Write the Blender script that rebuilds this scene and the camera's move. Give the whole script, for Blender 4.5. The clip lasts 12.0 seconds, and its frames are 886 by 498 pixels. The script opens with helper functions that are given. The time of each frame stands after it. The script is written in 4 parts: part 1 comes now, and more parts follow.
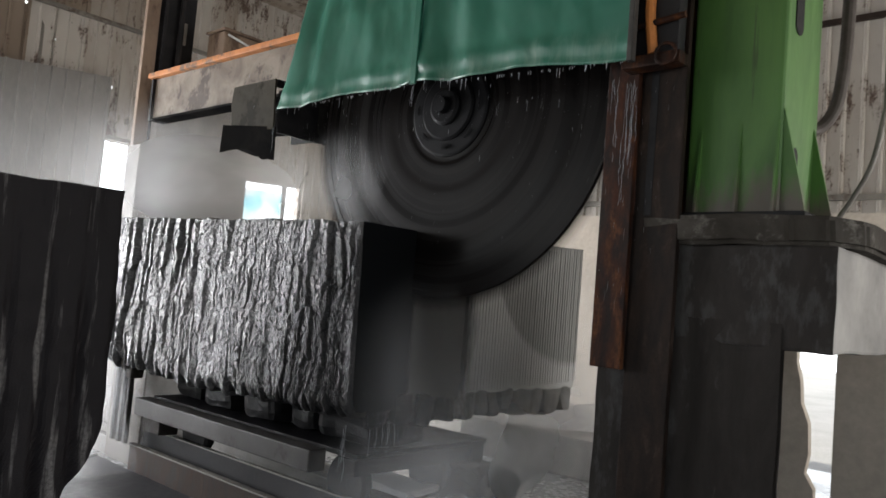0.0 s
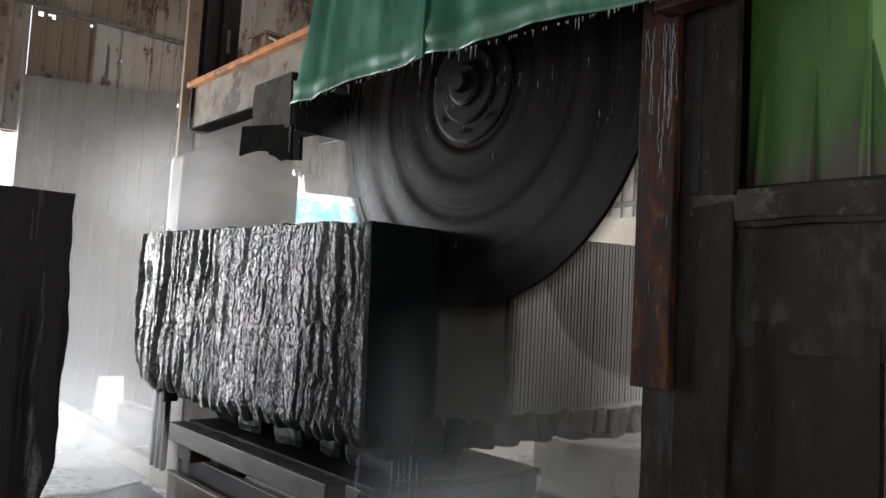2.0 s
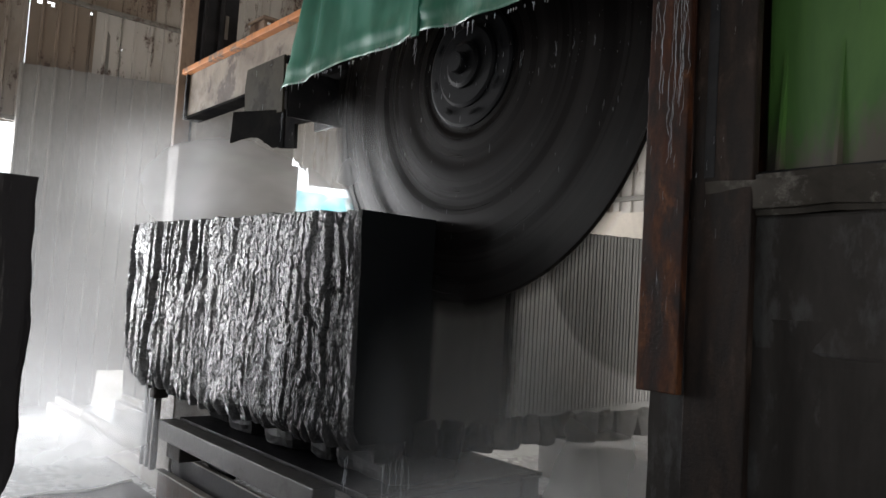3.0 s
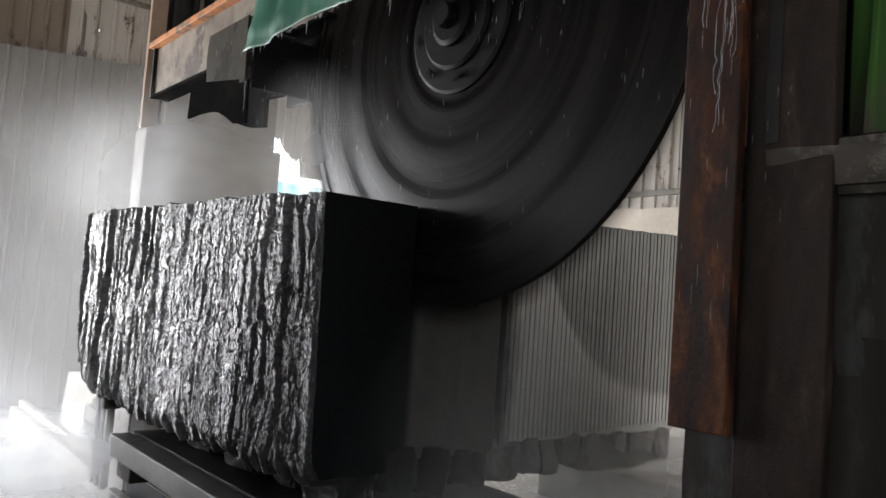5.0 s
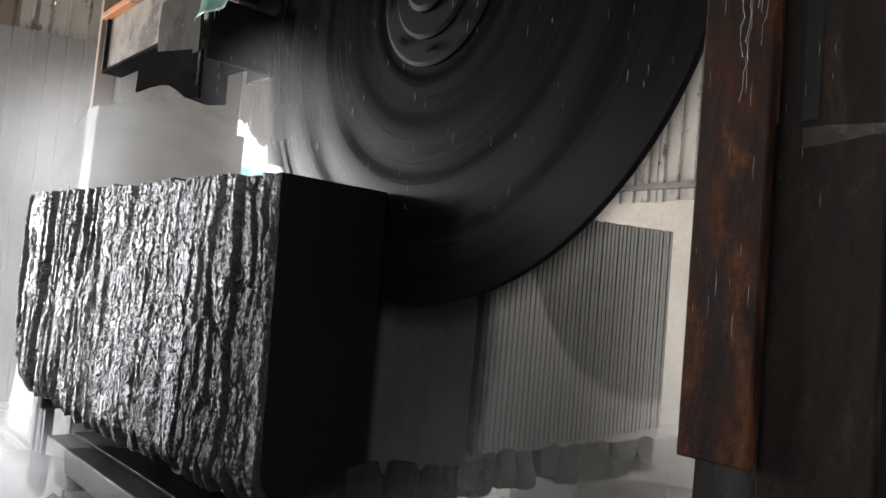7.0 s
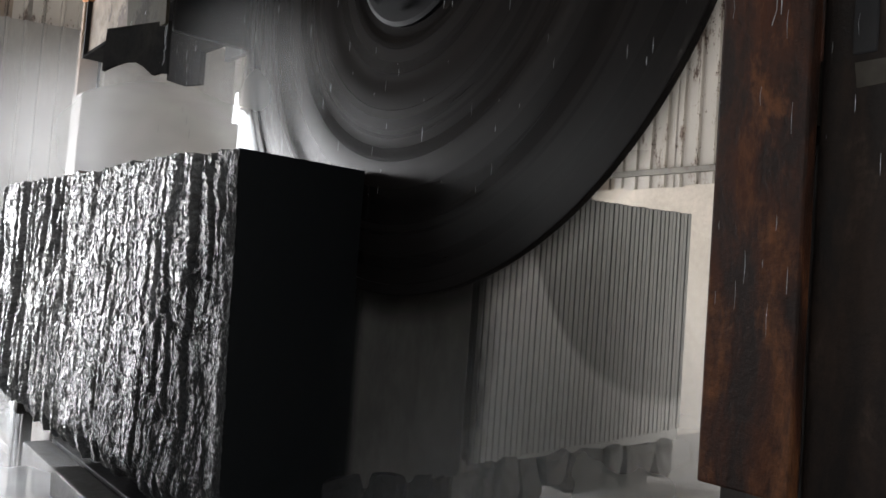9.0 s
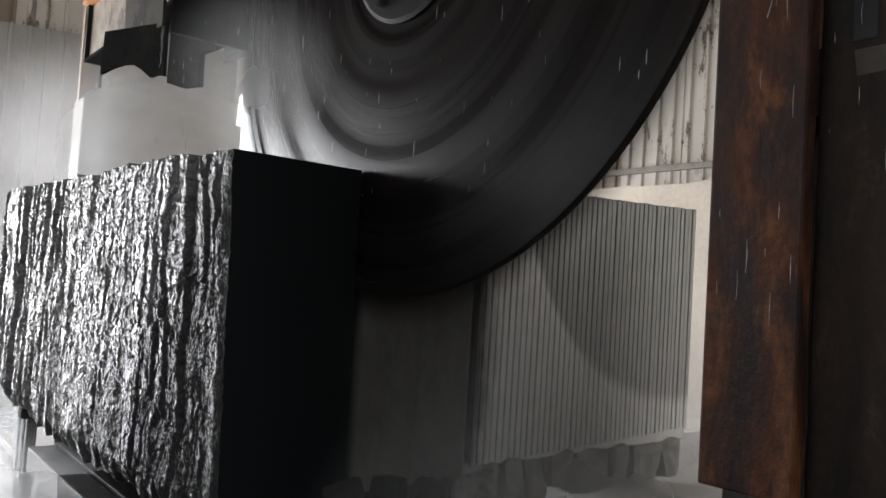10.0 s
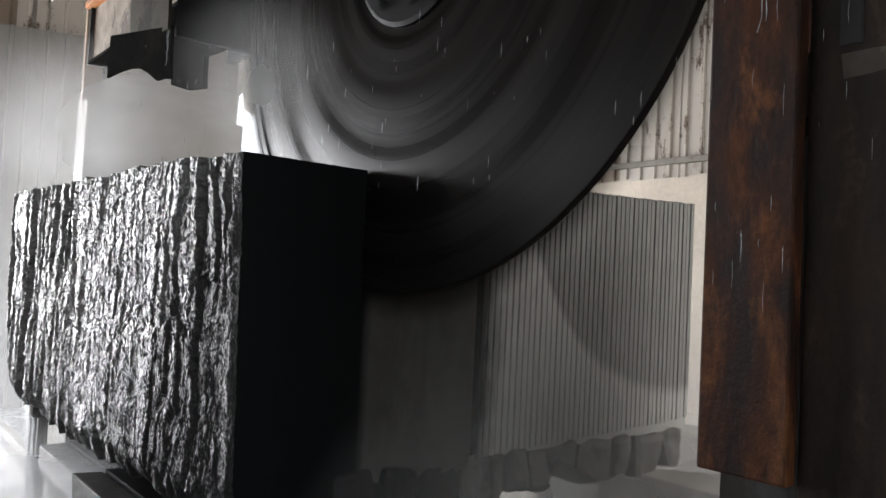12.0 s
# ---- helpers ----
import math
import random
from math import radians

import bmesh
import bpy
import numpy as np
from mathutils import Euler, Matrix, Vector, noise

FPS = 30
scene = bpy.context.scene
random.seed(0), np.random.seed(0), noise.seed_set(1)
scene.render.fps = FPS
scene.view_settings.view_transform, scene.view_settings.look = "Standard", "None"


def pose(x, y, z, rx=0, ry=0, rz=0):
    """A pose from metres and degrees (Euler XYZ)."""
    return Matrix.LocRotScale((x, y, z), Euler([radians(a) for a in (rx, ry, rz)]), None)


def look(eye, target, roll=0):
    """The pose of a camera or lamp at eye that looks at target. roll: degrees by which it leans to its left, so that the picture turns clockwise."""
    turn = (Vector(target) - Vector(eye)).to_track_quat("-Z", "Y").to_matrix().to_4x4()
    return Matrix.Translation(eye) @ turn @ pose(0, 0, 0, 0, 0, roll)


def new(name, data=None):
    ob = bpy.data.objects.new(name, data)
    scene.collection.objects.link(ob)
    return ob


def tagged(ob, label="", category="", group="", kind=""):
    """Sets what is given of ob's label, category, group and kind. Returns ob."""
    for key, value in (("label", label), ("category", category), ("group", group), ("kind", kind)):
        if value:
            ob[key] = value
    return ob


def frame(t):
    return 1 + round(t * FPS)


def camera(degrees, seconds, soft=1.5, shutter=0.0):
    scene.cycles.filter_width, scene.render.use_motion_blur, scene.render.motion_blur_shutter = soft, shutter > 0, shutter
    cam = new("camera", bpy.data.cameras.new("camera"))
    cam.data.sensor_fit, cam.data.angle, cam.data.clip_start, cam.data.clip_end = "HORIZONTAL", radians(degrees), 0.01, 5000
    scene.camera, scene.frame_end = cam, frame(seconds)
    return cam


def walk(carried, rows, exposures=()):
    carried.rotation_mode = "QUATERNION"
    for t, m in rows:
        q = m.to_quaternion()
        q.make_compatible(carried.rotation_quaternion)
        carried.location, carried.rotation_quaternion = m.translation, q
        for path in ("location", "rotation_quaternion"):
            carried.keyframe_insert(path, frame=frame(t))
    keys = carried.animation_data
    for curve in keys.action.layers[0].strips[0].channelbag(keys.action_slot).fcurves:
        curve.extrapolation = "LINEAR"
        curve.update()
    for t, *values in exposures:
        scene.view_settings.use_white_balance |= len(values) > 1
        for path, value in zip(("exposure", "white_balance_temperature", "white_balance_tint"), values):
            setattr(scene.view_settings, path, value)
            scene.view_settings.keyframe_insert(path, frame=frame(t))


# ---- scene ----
cam = camera(60.1, 12.0, shutter=0.5)
PATH = [
    (0, (-3.065, -3.423, 1.663), (-1.58, -2.091, 1.798), 4.8),
    (0.5, (-2.834, -3.399, 1.664), (-1.401, -2.007, 1.774), 4.7),
    (1, (-2.642, -3.31, 1.673), (-1.244, -1.884, 1.791), 3.7),
    (1.5, (-2.474, -3.255, 1.677), (-1.127, -1.784, 1.819), 3.2),
    (2, (-2.253, -3.276, 1.679), (-0.965, -1.753, 1.826), 3.2),
    (2.5, (-2.128, -3.257, 1.681), (-0.866, -1.712, 1.822), 3.5),
    (3, (-2.031, -3.135, 1.678), (-0.764, -1.594, 1.813), 3.6),
    (3.2, (-2.001, -3.083, 1.684), (-0.719, -1.553, 1.812), 3.2),
    (5, (-1.525, -2.666, 1.701), (-0.265, -1.119, 1.833), 4.2),
    (5.5, (-1.431, -2.533, 1.71), (-0.157, -0.997, 1.842), 4.5),
    (6, (-1.377, -2.457, 1.715), (-0.085, -0.935, 1.847), 4.8),
    (6.5, (-1.339, -2.417, 1.719), (-0.031, -0.909, 1.851), 5.0),
    (7, (-1.298, -2.395, 1.721), (0.019, -0.894, 1.84), 5.1),
    (7.5, (-1.212, -2.34, 1.709), (0.103, -0.836, 1.813), 4.9),
    (9.5, (-0.946, -2.194, 1.726), (0.327, -0.655, 1.823), 4.0),
    (10, (-0.936, -2.2, 1.725), (0.331, -0.655, 1.82), 3.6),
    (10.5, (-0.939, -2.203, 1.728), (0.326, -0.657, 1.821), 3.4),
    (11, (-0.948, -2.213, 1.73), (0.315, -0.665, 1.826), 3.2),
    (11.5, (-0.952, -2.217, 1.73), (0.311, -0.669, 1.824), 3.1),
    (12, (-0.992, -2.241, 1.727), (0.276, -0.697, 1.81), 2.9),
]
walk(cam, [(t, look(eye, target, roll)) for t, eye, target, roll in PATH], [(0.0, 0.0), (1.0, -0.12), (2.5, -0.13), (5.0, 0.0), (7.5, 0.15), (12.0, 0.18)])

# ---- light ----
world = bpy.data.worlds.new("sky")
scene.world = world
world.use_nodes = True
wt = world.node_tree
sky = wt.nodes.new("ShaderNodeTexSky")
sky.sky_type, sky.sun_disc = "NISHITA", False
sky.sun_elevation, sky.sun_rotation = radians(52), radians(-12)
wt.links.new(sky.outputs[0], wt.nodes["Background"].inputs[0])
wt.nodes["Background"].inputs[1].default_value = 0.12
sun = new("sun", bpy.data.lights.new("sun", "SUN"))
sun.data.energy, sun.data.angle, sun.data.color = 3.0, radians(0.6), (1.0, 0.95, 0.88)
sun.matrix_world = look((-2.0, 16.0, 16.0), (0.0, 5.5, 0.0))


def area_light(name, eye, target, width, height, watts, colour):
    """A rectangular lamp: daylight at the shed's openings, and the added front fill."""
    data = bpy.data.lights.new(name, "AREA")
    data.shape, data.size, data.size_y, data.energy, data.color = "RECTANGLE", width, height, watts, colour
    ob = new(name, data)
    ob.matrix_world = look(eye, target)
    return ob


area_light("daylight_door", (-2.7, 8.35, 2.1), (-2.7, 0, 1.9), 4.8, 4.2, 1150, (0.97, 0.97, 1.0))
area_light("daylight_gap", (3.7, 8.4, 2.4), (3.7, 0, 2.2), 3.7, 4.6, 600, (0.99, 0.98, 0.98))
area_light("daylight_side", (-7.9, 4.2, 2.3), (0, 4.2, 2.0), 6.5, 3.8, 175, (1.0, 0.98, 0.95))
area_light("daylight_back", (5.0, -7.9, 2.2), (5.0, 0, 1.6), 3.6, 3.6, 370, (1.0, 0.96, 0.91))
# added fill from behind the camera, brightens the mist and near faces
area_light("front_fill", (-1.8, -7.9, 2.2), (-1.8, 0, 1.8), 8.5, 3.6, 165, (1.0, 0.97, 0.93))

# ---- materials ----


class Tree:
    """A short hand for node materials."""

    def __init__(self, name):
        self.m = bpy.data.materials.new(name)
        self.m.use_nodes = True
        self.t = self.m.node_tree
        self.b = self.t.nodes["Principled BSDF"]

    def node(self, kind, **values):
        n = self.t.nodes.new("ShaderNode" + kind)
        for k, v in values.items():
            setattr(n, k, v)
        return n

    def link(self, a, b):
        self.t.links.new(a, b)

    def place(self, stretch=(1, 1, 1), world=False):
        m = self.node("Mapping")
        m.inputs["Scale"].default_value = stretch
        if world:
            self.link(self.node("NewGeometry").outputs["Position"], m.inputs[0])
        else:
            src = self.node("TexCoord").outputs["Object"]
            info = self.node("ObjectInfo")
            shift = self.node("VectorMath", operation="MULTIPLY_ADD")
            self.link(info.outputs["Random"], shift.inputs[0])
            shift.inputs[1].default_value = (7.3, 5.1, 9.7)
            self.link(src, shift.inputs[2])
            self.link(shift.outputs[0], m.inputs[0])
        return m.outputs[0]

    def noise(self, vec, scale, detail=6, rough=0.6, distortion=0.0):
        n = self.node("TexNoise")
        n.inputs["Scale"].default_value, n.inputs["Detail"].default_value = scale, detail
        n.inputs["Roughness"].default_value, n.inputs["Distortion"].default_value = rough, distortion
        self.link(vec, n.inputs["Vector"])
        return n.outputs["Fac"]

    def ramp(self, fac, stops):
        r = self.node("ValToRGB")
        e = r.color_ramp.elements
        while len(e) < len(stops):
            e.new(0.5)
        for el, (p, c) in zip(e, stops):
            el.position = p
            el.color = (*c, 1) if isinstance(c, tuple) else (c, c, c, 1)
        self.link(fac, r.inputs[0])
        return r.outputs[0]

    def mix(self, fac, a, b, blend="MIX"):
        n = self.node("Mix", data_type="RGBA", blend_type=blend)
        for sock, v in ((n.inputs[0], fac), (n.inputs[6], a), (n.inputs[7], b)):
            if isinstance(v, (int, float)):
                sock.default_value = v
            elif isinstance(v, tuple):
                sock.default_value = (*v, 1)
            else:
                self.link(v, sock)
        return n.outputs[2]

    def math(self, op, a, b=0.0, clamp=False):
        n = self.node("Math", operation=op, use_clamp=clamp)
        for sock, v in zip(n.inputs, (a, b)):
            if isinstance(v, (int, float)):
                sock.default_value = v
            else:
                self.link(v, sock)
        return n.outputs[0]

    def bump(self, fac, strength, distance=0.01):
        n = self.node("Bump")
        n.inputs["Strength"].default_value, n.inputs["Distance"].default_value = strength, distance
        self.link(fac, n.inputs["Height"])
        old = self.b.inputs["Normal"].links
        if old:
            self.link(old[0].from_socket, n.inputs["Normal"])
        self.link(n.outputs[0], self.b.inputs["Normal"])

    def put(self, **values):
        for k, v in values.items():
            sock = self.b.inputs[k.replace("_", " ")]
            if isinstance(v, (int, float)):
                sock.default_value = v
            elif isinstance(v, tuple):
                sock.default_value = (*v, 1)
            else:
                self.link(v, sock)
        return self.m


def surface(name, c1, c2, c3=None, scale=2.0, fine=30.0, rough=(0.4, 0.7), metal=0.0, bump=0.3, depth=0.004, stretch=(1, 1, 1), spread=0.12, world=False, spec=0.5):
    """A worn surface: two tones in large patches, a third in fine spots, uneven gloss and fine relief."""
    t = Tree(name)
    v = t.place(stretch, world)
    big, small = t.noise(v, scale, 5, 0.62, 0.6), t.noise(v, fine, 6, 0.65)
    col = t.mix(t.ramp(big, [(0.5 - spread, 0.0), (0.5 + spread, 1.0)]), c1, c2)
    if c3:
        spots = t.math("MULTIPLY", t.noise(v, scale * 3.1, 6, 0.7), t.noise(v, scale * 0.8, 3))
        col = t.mix(t.ramp(spots, [(0.27, 0.0), (0.34, 1.0)]), col, c3)
    col = t.mix(0.35, col, t.ramp(small, [(0.3, 0.45), (0.7, 1.0)]), "MULTIPLY")
    r = t.ramp(t.math("ADD", t.math("MULTIPLY", big, 0.6), t.math("MULTIPLY", small, 0.4)), [(0.35, rough[0]), (0.65, rough[1])])
    t.put(Base_Color=col, Roughness=r, Metallic=metal, Specular_IOR_Level=spec)
    t.bump(small, bump, depth)
    t.bump(big, bump * 0.6, depth * 3)
    return t.m


# ---- builders ----


def mesh_of(name, bm, material, smooth=False):
    me = bpy.data.meshes.new(name)
    bmesh.ops.recalc_face_normals(bm, faces=bm.faces)
    bm.to_mesh(me)
    bm.free()
    me.materials.append(material)
    if smooth:
        me.polygons.foreach_set("use_smooth", [True] * len(me.polygons))
    return me


def part(name, bm, material, parent=None, label="", smooth=False):
    ob = new(name, bm if isinstance(bm, bpy.types.Mesh) else mesh_of(name, bm, material, smooth))
    if parent:
        ob.parent = parent
    if label:
        ob["label"] = label
    return ob


def thing(name, label, category, at=(0, 0, 0), group="", kind=""):
    ob = new(name)
    ob.location = at
    ob.empty_display_size = 0.1
    return tagged(ob, label, category, group, kind)


def box(x0, x1, y0, y1, z0, z1, bevel=0.0, bm=None, segments=2):
    bm = bm or bmesh.new()
    one = bmesh.new()
    bmesh.ops.create_cube(one, size=1.0)
    for v in one.verts:
        v.co = ((x0 + x1) / 2 + v.co.x * (x1 - x0), (y0 + y1) / 2 + v.co.y * (y1 - y0), (z0 + z1) / 2 + v.co.z * (z1 - z0))
    if bevel:
        bmesh.ops.bevel(one, geom=one.edges[:], offset=bevel, segments=segments, affect="EDGES", profile=0.6)
    return join(bm, one)


def join(bm, other):
    made = [bm.verts.new(v.co) for v in other.verts]
    other.verts.index_update()
    for f in other.faces:
        bm.faces.new([made[v.index] for v in f.verts])
    other.free()
    return bm


def prism(points, axis, a, b, bm=None):
    """A flat outline, given in the two other axes, drawn out along an axis from a to b."""
    bm = bm or bmesh.new()

    def put(p, c):
        return {"x": (c, p[0], p[1]), "y": (p[0], c, p[1]), "z": (p[0], p[1], c)}[axis]

    lo, hi = [bm.verts.new(put(p, a)) for p in points], [bm.verts.new(put(p, b)) for p in points]
    bm.faces.new(lo)
    bm.faces.new(hi[::-1])
    for i in range(len(points)):
        j = (i + 1) % len(points)
        bm.faces.new((lo[i], lo[j], hi[j], hi[i]))
    return bm


def lathe(profile, steps, bm=None):
    """Rings (radius, x) turned round the x axis."""
    bm = bm or bmesh.new()
    rings = []
    for r, x in profile:
        rings.append([bm.verts.new((x, r * math.cos(2 * math.pi * k / steps), r * math.sin(2 * math.pi * k / steps))) for k in range(steps)])
    for a, b in zip(rings, rings[1:]):
        for k in range(steps):
            j = (k + 1) % steps
            bm.faces.new((a[k], a[j], b[j], b[k]))
    return bm


def tube(points, radius, sides=8, bm=None):
    """A bent pipe or hose along points."""
    bm = bm or bmesh.new()
    pts = [Vector(p) for p in points]
    rings = []
    for i, p in enumerate(pts):
        way = (pts[min(i + 1, len(pts) - 1)] - pts[max(i - 1, 0)]).normalized()
        side = way.orthogonal().normalized() if i == 0 else (side - way * side.dot(way)).normalized()
        up = way.cross(side)
        rad = radius[i] if isinstance(radius, (list, tuple)) else radius
        rings.append([bm.verts.new(p + rad * (math.cos(2 * math.pi * k / sides) * side + math.sin(2 * math.pi * k / sides) * up)) for k in range(sides)])
    for a, b in zip(rings, rings[1:]):
        for k in range(sides):
            j = (k + 1) % sides
            bm.faces.new((a[k], a[j], b[j], b[k]))
    bm.faces.new(rings[0][::-1])
    bm.faces.new(rings[-1])
    return bm


def curve_points(ctrl, n=24):
    """A smooth line through control points."""
    c = [Vector(p) for p in ctrl]
    c = [2 * c[0] - c[1]] + c + [2 * c[-1] - c[-2]]
    out = []
    for i in range(1, len(c) - 2):
        for k in range(n):
            u = k / n
            out.append(0.5 * (2 * c[i] + (c[i + 1] - c[i - 1]) * u + (2 * c[i - 1] - 5 * c[i] + 4 * c[i + 1] - c[i + 2]) * u * u + (3 * c[i] - c[i - 1] - 3 * c[i + 1] + c[i + 2]) * u ** 3))
    return out + [c[-2]]


def lattice(seed):
    rng = np.random.default_rng(seed)
    grid = rng.random((128, 128))

    def value(u, v):
        iu, iv = np.floor(u).astype(int), np.floor(v).astype(int)
        fu, fv = u - iu, v - iv
        fu, fv = fu * fu * (3 - 2 * fu), fv * fv * (3 - 2 * fv)
        g = lambda a, b: grid[a % 128, b % 128]
        return (g(iu, iv) * (1 - fu) + g(iu + 1, iv) * fu) * (1 - fv) + (g(iu, iv + 1) * (1 - fu) + g(iu + 1, iv + 1) * fu) * fv - 0.5

    return value


def fbm(seed, u, v, octaves=4, gain=0.5):
    total, amp = 0, 1.0
    for o in range(octaves):
        total = total + amp * lattice(seed + o)(u * 2 ** o, v * 2 ** o)
        amp *= gain
    return total


def shell(name, front, back, material, parent=None, label=""):
    """A solid from two grids of places with the same shape: a front, a back, and the four sides between them."""
    n, m = front.shape[:2]
    verts = np.concatenate([front.reshape(-1, 3), back.reshape(-1, 3)])
    idx = np.arange(n * m).reshape(n, m)
    q = lambda a: np.stack([a[:-1, :-1], a[1:, :-1], a[1:, 1:], a[:-1, 1:]], -1).reshape(-1, 4)
    faces = [q(idx), q(idx + n * m)[:, ::-1]]
    rim = np.concatenate([idx[0, :], idx[1:, -1], idx[-1, -2::-1], idx[-2:0:-1, 0]])
    nxt = np.roll(rim, -1)
    faces.append(np.stack([rim, nxt, nxt + n * m, rim + n * m], -1))
    me = bpy.data.meshes.new(name)
    me.from_pydata(verts.tolist(), [], np.concatenate(faces).tolist())
    bm = bmesh.new()
    bm.from_mesh(me)
    bmesh.ops.recalc_face_normals(bm, faces=bm.faces)
    bm.to_mesh(me)
    bm.free()
    me.materials.append(material)
    return part(name, me, material, parent, label)


# ---- surfaces ----
CONCRETE = surface("worn concrete", (0.30, 0.285, 0.265), (0.20, 0.19, 0.18), scale=1.3, fine=24, rough=(0.55, 0.85), bump=0.35)
PACK = surface("slurry-grey broken stone", (0.075, 0.071, 0.066), (0.15, 0.144, 0.137), (0.040, 0.041, 0.037), scale=4, fine=26, rough=(0.4, 0.8), bump=0.8, world=True)
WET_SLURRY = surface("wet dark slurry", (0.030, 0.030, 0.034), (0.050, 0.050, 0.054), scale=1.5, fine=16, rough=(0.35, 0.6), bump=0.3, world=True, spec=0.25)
CAP = surface("slurry-caked concrete", (0.060, 0.054, 0.046), (0.028, 0.024, 0.020), (0.145, 0.135, 0.12), scale=2.2, fine=18, rough=(0.5, 0.85), bump=0.6, spec=0.05)
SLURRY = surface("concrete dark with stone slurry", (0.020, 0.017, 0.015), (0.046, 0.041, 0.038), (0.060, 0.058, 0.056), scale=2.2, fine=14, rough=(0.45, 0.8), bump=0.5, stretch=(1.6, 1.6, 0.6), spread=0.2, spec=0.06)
FLOOR = surface("wet concrete floor", (0.26, 0.27, 0.275), (0.34, 0.345, 0.345), scale=0.7, fine=14, rough=(0.12, 0.45), bump=0.25, depth=0.006, world=True)
GROUND = surface("pale gravel yard", (0.40, 0.38, 0.34), (0.50, 0.48, 0.44), scale=0.4, fine=20, rough=(0.7, 0.95), world=True)
DARK_RUST = surface("blackened rusty steel", (0.016, 0.012, 0.010), (0.032, 0.022, 0.018), (0.050, 0.034, 0.026), scale=3, fine=30, rough=(0.4, 0.75), bump=0.5, stretch=(1.2, 1.2, 0.6), spread=0.25, spec=0.1)
DARK_STEEL = surface("black wet steel", (0.012, 0.012, 0.014), (0.026, 0.025, 0.026), scale=3, fine=30, rough=(0.45, 0.7), metal=0.0, bump=0.35, spec=0.15)
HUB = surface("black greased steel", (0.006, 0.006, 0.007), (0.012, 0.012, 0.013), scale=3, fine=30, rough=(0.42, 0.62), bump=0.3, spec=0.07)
# splash plate paint: the shade under the beam is mixed into the colour
SHADED_OLIVE = surface("muddy olive paint darkened for shade", (0.036, 0.033, 0.024), (0.058, 0.052, 0.040), (0.022, 0.019, 0.014), scale=3, fine=24, rough=(0.55, 0.8), bump=0.35, spec=0.06)
GREY_STEEL = surface("muddy grey steel", (0.13, 0.12, 0.105), (0.20, 0.185, 0.16), (0.08, 0.06, 0.045), scale=2.4, fine=28, rough=(0.45, 0.8), metal=0.1, bump=0.4)
WET_STEEL = surface("wet slurried steel", (0.030, 0.028, 0.026), (0.055, 0.052, 0.048), (0.020, 0.016, 0.013), scale=2.4, fine=28, rough=(0.4, 0.7), bump=0.5, spec=0.2)
ORANGE = surface("orange paint", (0.55, 0.20, 0.045), (0.42, 0.15, 0.04), (0.16, 0.09, 0.05), scale=3, fine=30, rough=(0.45, 0.7), bump=0.3)
BEAM_PAINT = surface("mud splashed cream paint", (0.22, 0.18, 0.135), (0.125, 0.095, 0.068), (0.06, 0.04, 0.026), scale=2.6, fine=22, rough=(0.5, 0.8), bump=0.35)
BROWN = surface("brown painted steel", (0.17, 0.11, 0.075), (0.24, 0.17, 0.12), (0.09, 0.05, 0.03), scale=2.2, fine=24, rough=(0.5, 0.8), bump=0.3, stretch=(1, 1, 0.4))
RUBBER = surface("black rubber", (0.012, 0.012, 0.013), (0.022, 0.021, 0.02), scale=4, fine=40, rough=(0.6, 0.85), bump=0.3, spec=0.0)
PATCH = surface("pale corrugated sheet", (0.27, 0.26, 0.24), (0.20, 0.19, 0.175), scale=0.8, fine=20, rough=(0.45, 0.7), bump=0.15, stretch=(1, 1, 0.4), world=True)
PALE = surface("pale weathered sheet", (0.50, 0.48, 0.45), (0.40, 0.38, 0.35), (0.28, 0.22, 0.17), scale=1.1, fine=20, rough=(0.45, 0.7), bump=0.15, stretch=(1, 1, 0.3), world=True)
LIGHT_WALL = surface("cream washed wall", (0.52, 0.46, 0.39), (0.44, 0.39, 0.33), scale=0.9, fine=16, rough=(0.7, 0.9), bump=0.25, world=True)
WHITE_LIME = surface("white lime crust", (0.82, 0.83, 0.82), (0.74, 0.76, 0.77), scale=2, fine=20, rough=(0.4, 0.7), bump=0.2)
# near-black colour holds the shade under the block
SHADED_STONE = surface("wet stone with shade painted in", (0.007, 0.007, 0.008), (0.014, 0.014, 0.015), scale=4, fine=26, rough=(0.4, 0.7), bump=0.7, spec=0.12)
MUDDY_HOSE = surface("muddy grey rubber", (0.075, 0.062, 0.056), (0.11, 0.095, 0.085), scale=5, fine=30, rough=(0.5, 0.8), bump=0.3, spec=0.2)
TIMBER = surface("wet dark timber", (0.050, 0.040, 0.032), (0.085, 0.07, 0.055), scale=4, fine=35, rough=(0.4, 0.75), bump=0.5, stretch=(0.4, 2, 2))


def rusted(name, dark, mid, bright, cut):
    """Wet rusting steel: dark scale, brown rust in runs and brighter orange blooms."""
    t = Tree(name)
    v = t.place((1.6, 1.6, 0.45))
    runs, bloom, fine = t.noise(v, 9.0, 7, 0.68, 0.3), t.noise(t.place((1, 1, 0.7)), 5.5, 7, 0.72, 0.8), t.noise(t.place(), 70, 5, 0.7)
    col = t.mix(t.ramp(runs, [(0.40, 0.0), (0.60, 1.0)]), dark, mid)
    col = t.mix(t.ramp(t.math("MULTIPLY", runs, bloom), [(cut, 0.0), (cut + 0.10, 1.0)]), col, bright)
    col = t.mix(0.45, col, t.ramp(fine, [(0.3, 0.35), (0.7, 1.0)]), "MULTIPLY")
    t.put(Base_Color=col, Roughness=t.ramp(runs, [(0.35, 0.40), (0.7, 0.75)]), Specular_IOR_Level=0.12)
    t.bump(fine, 0.6, 0.003)
    t.bump(runs, 0.5, 0.008)
    return t.m


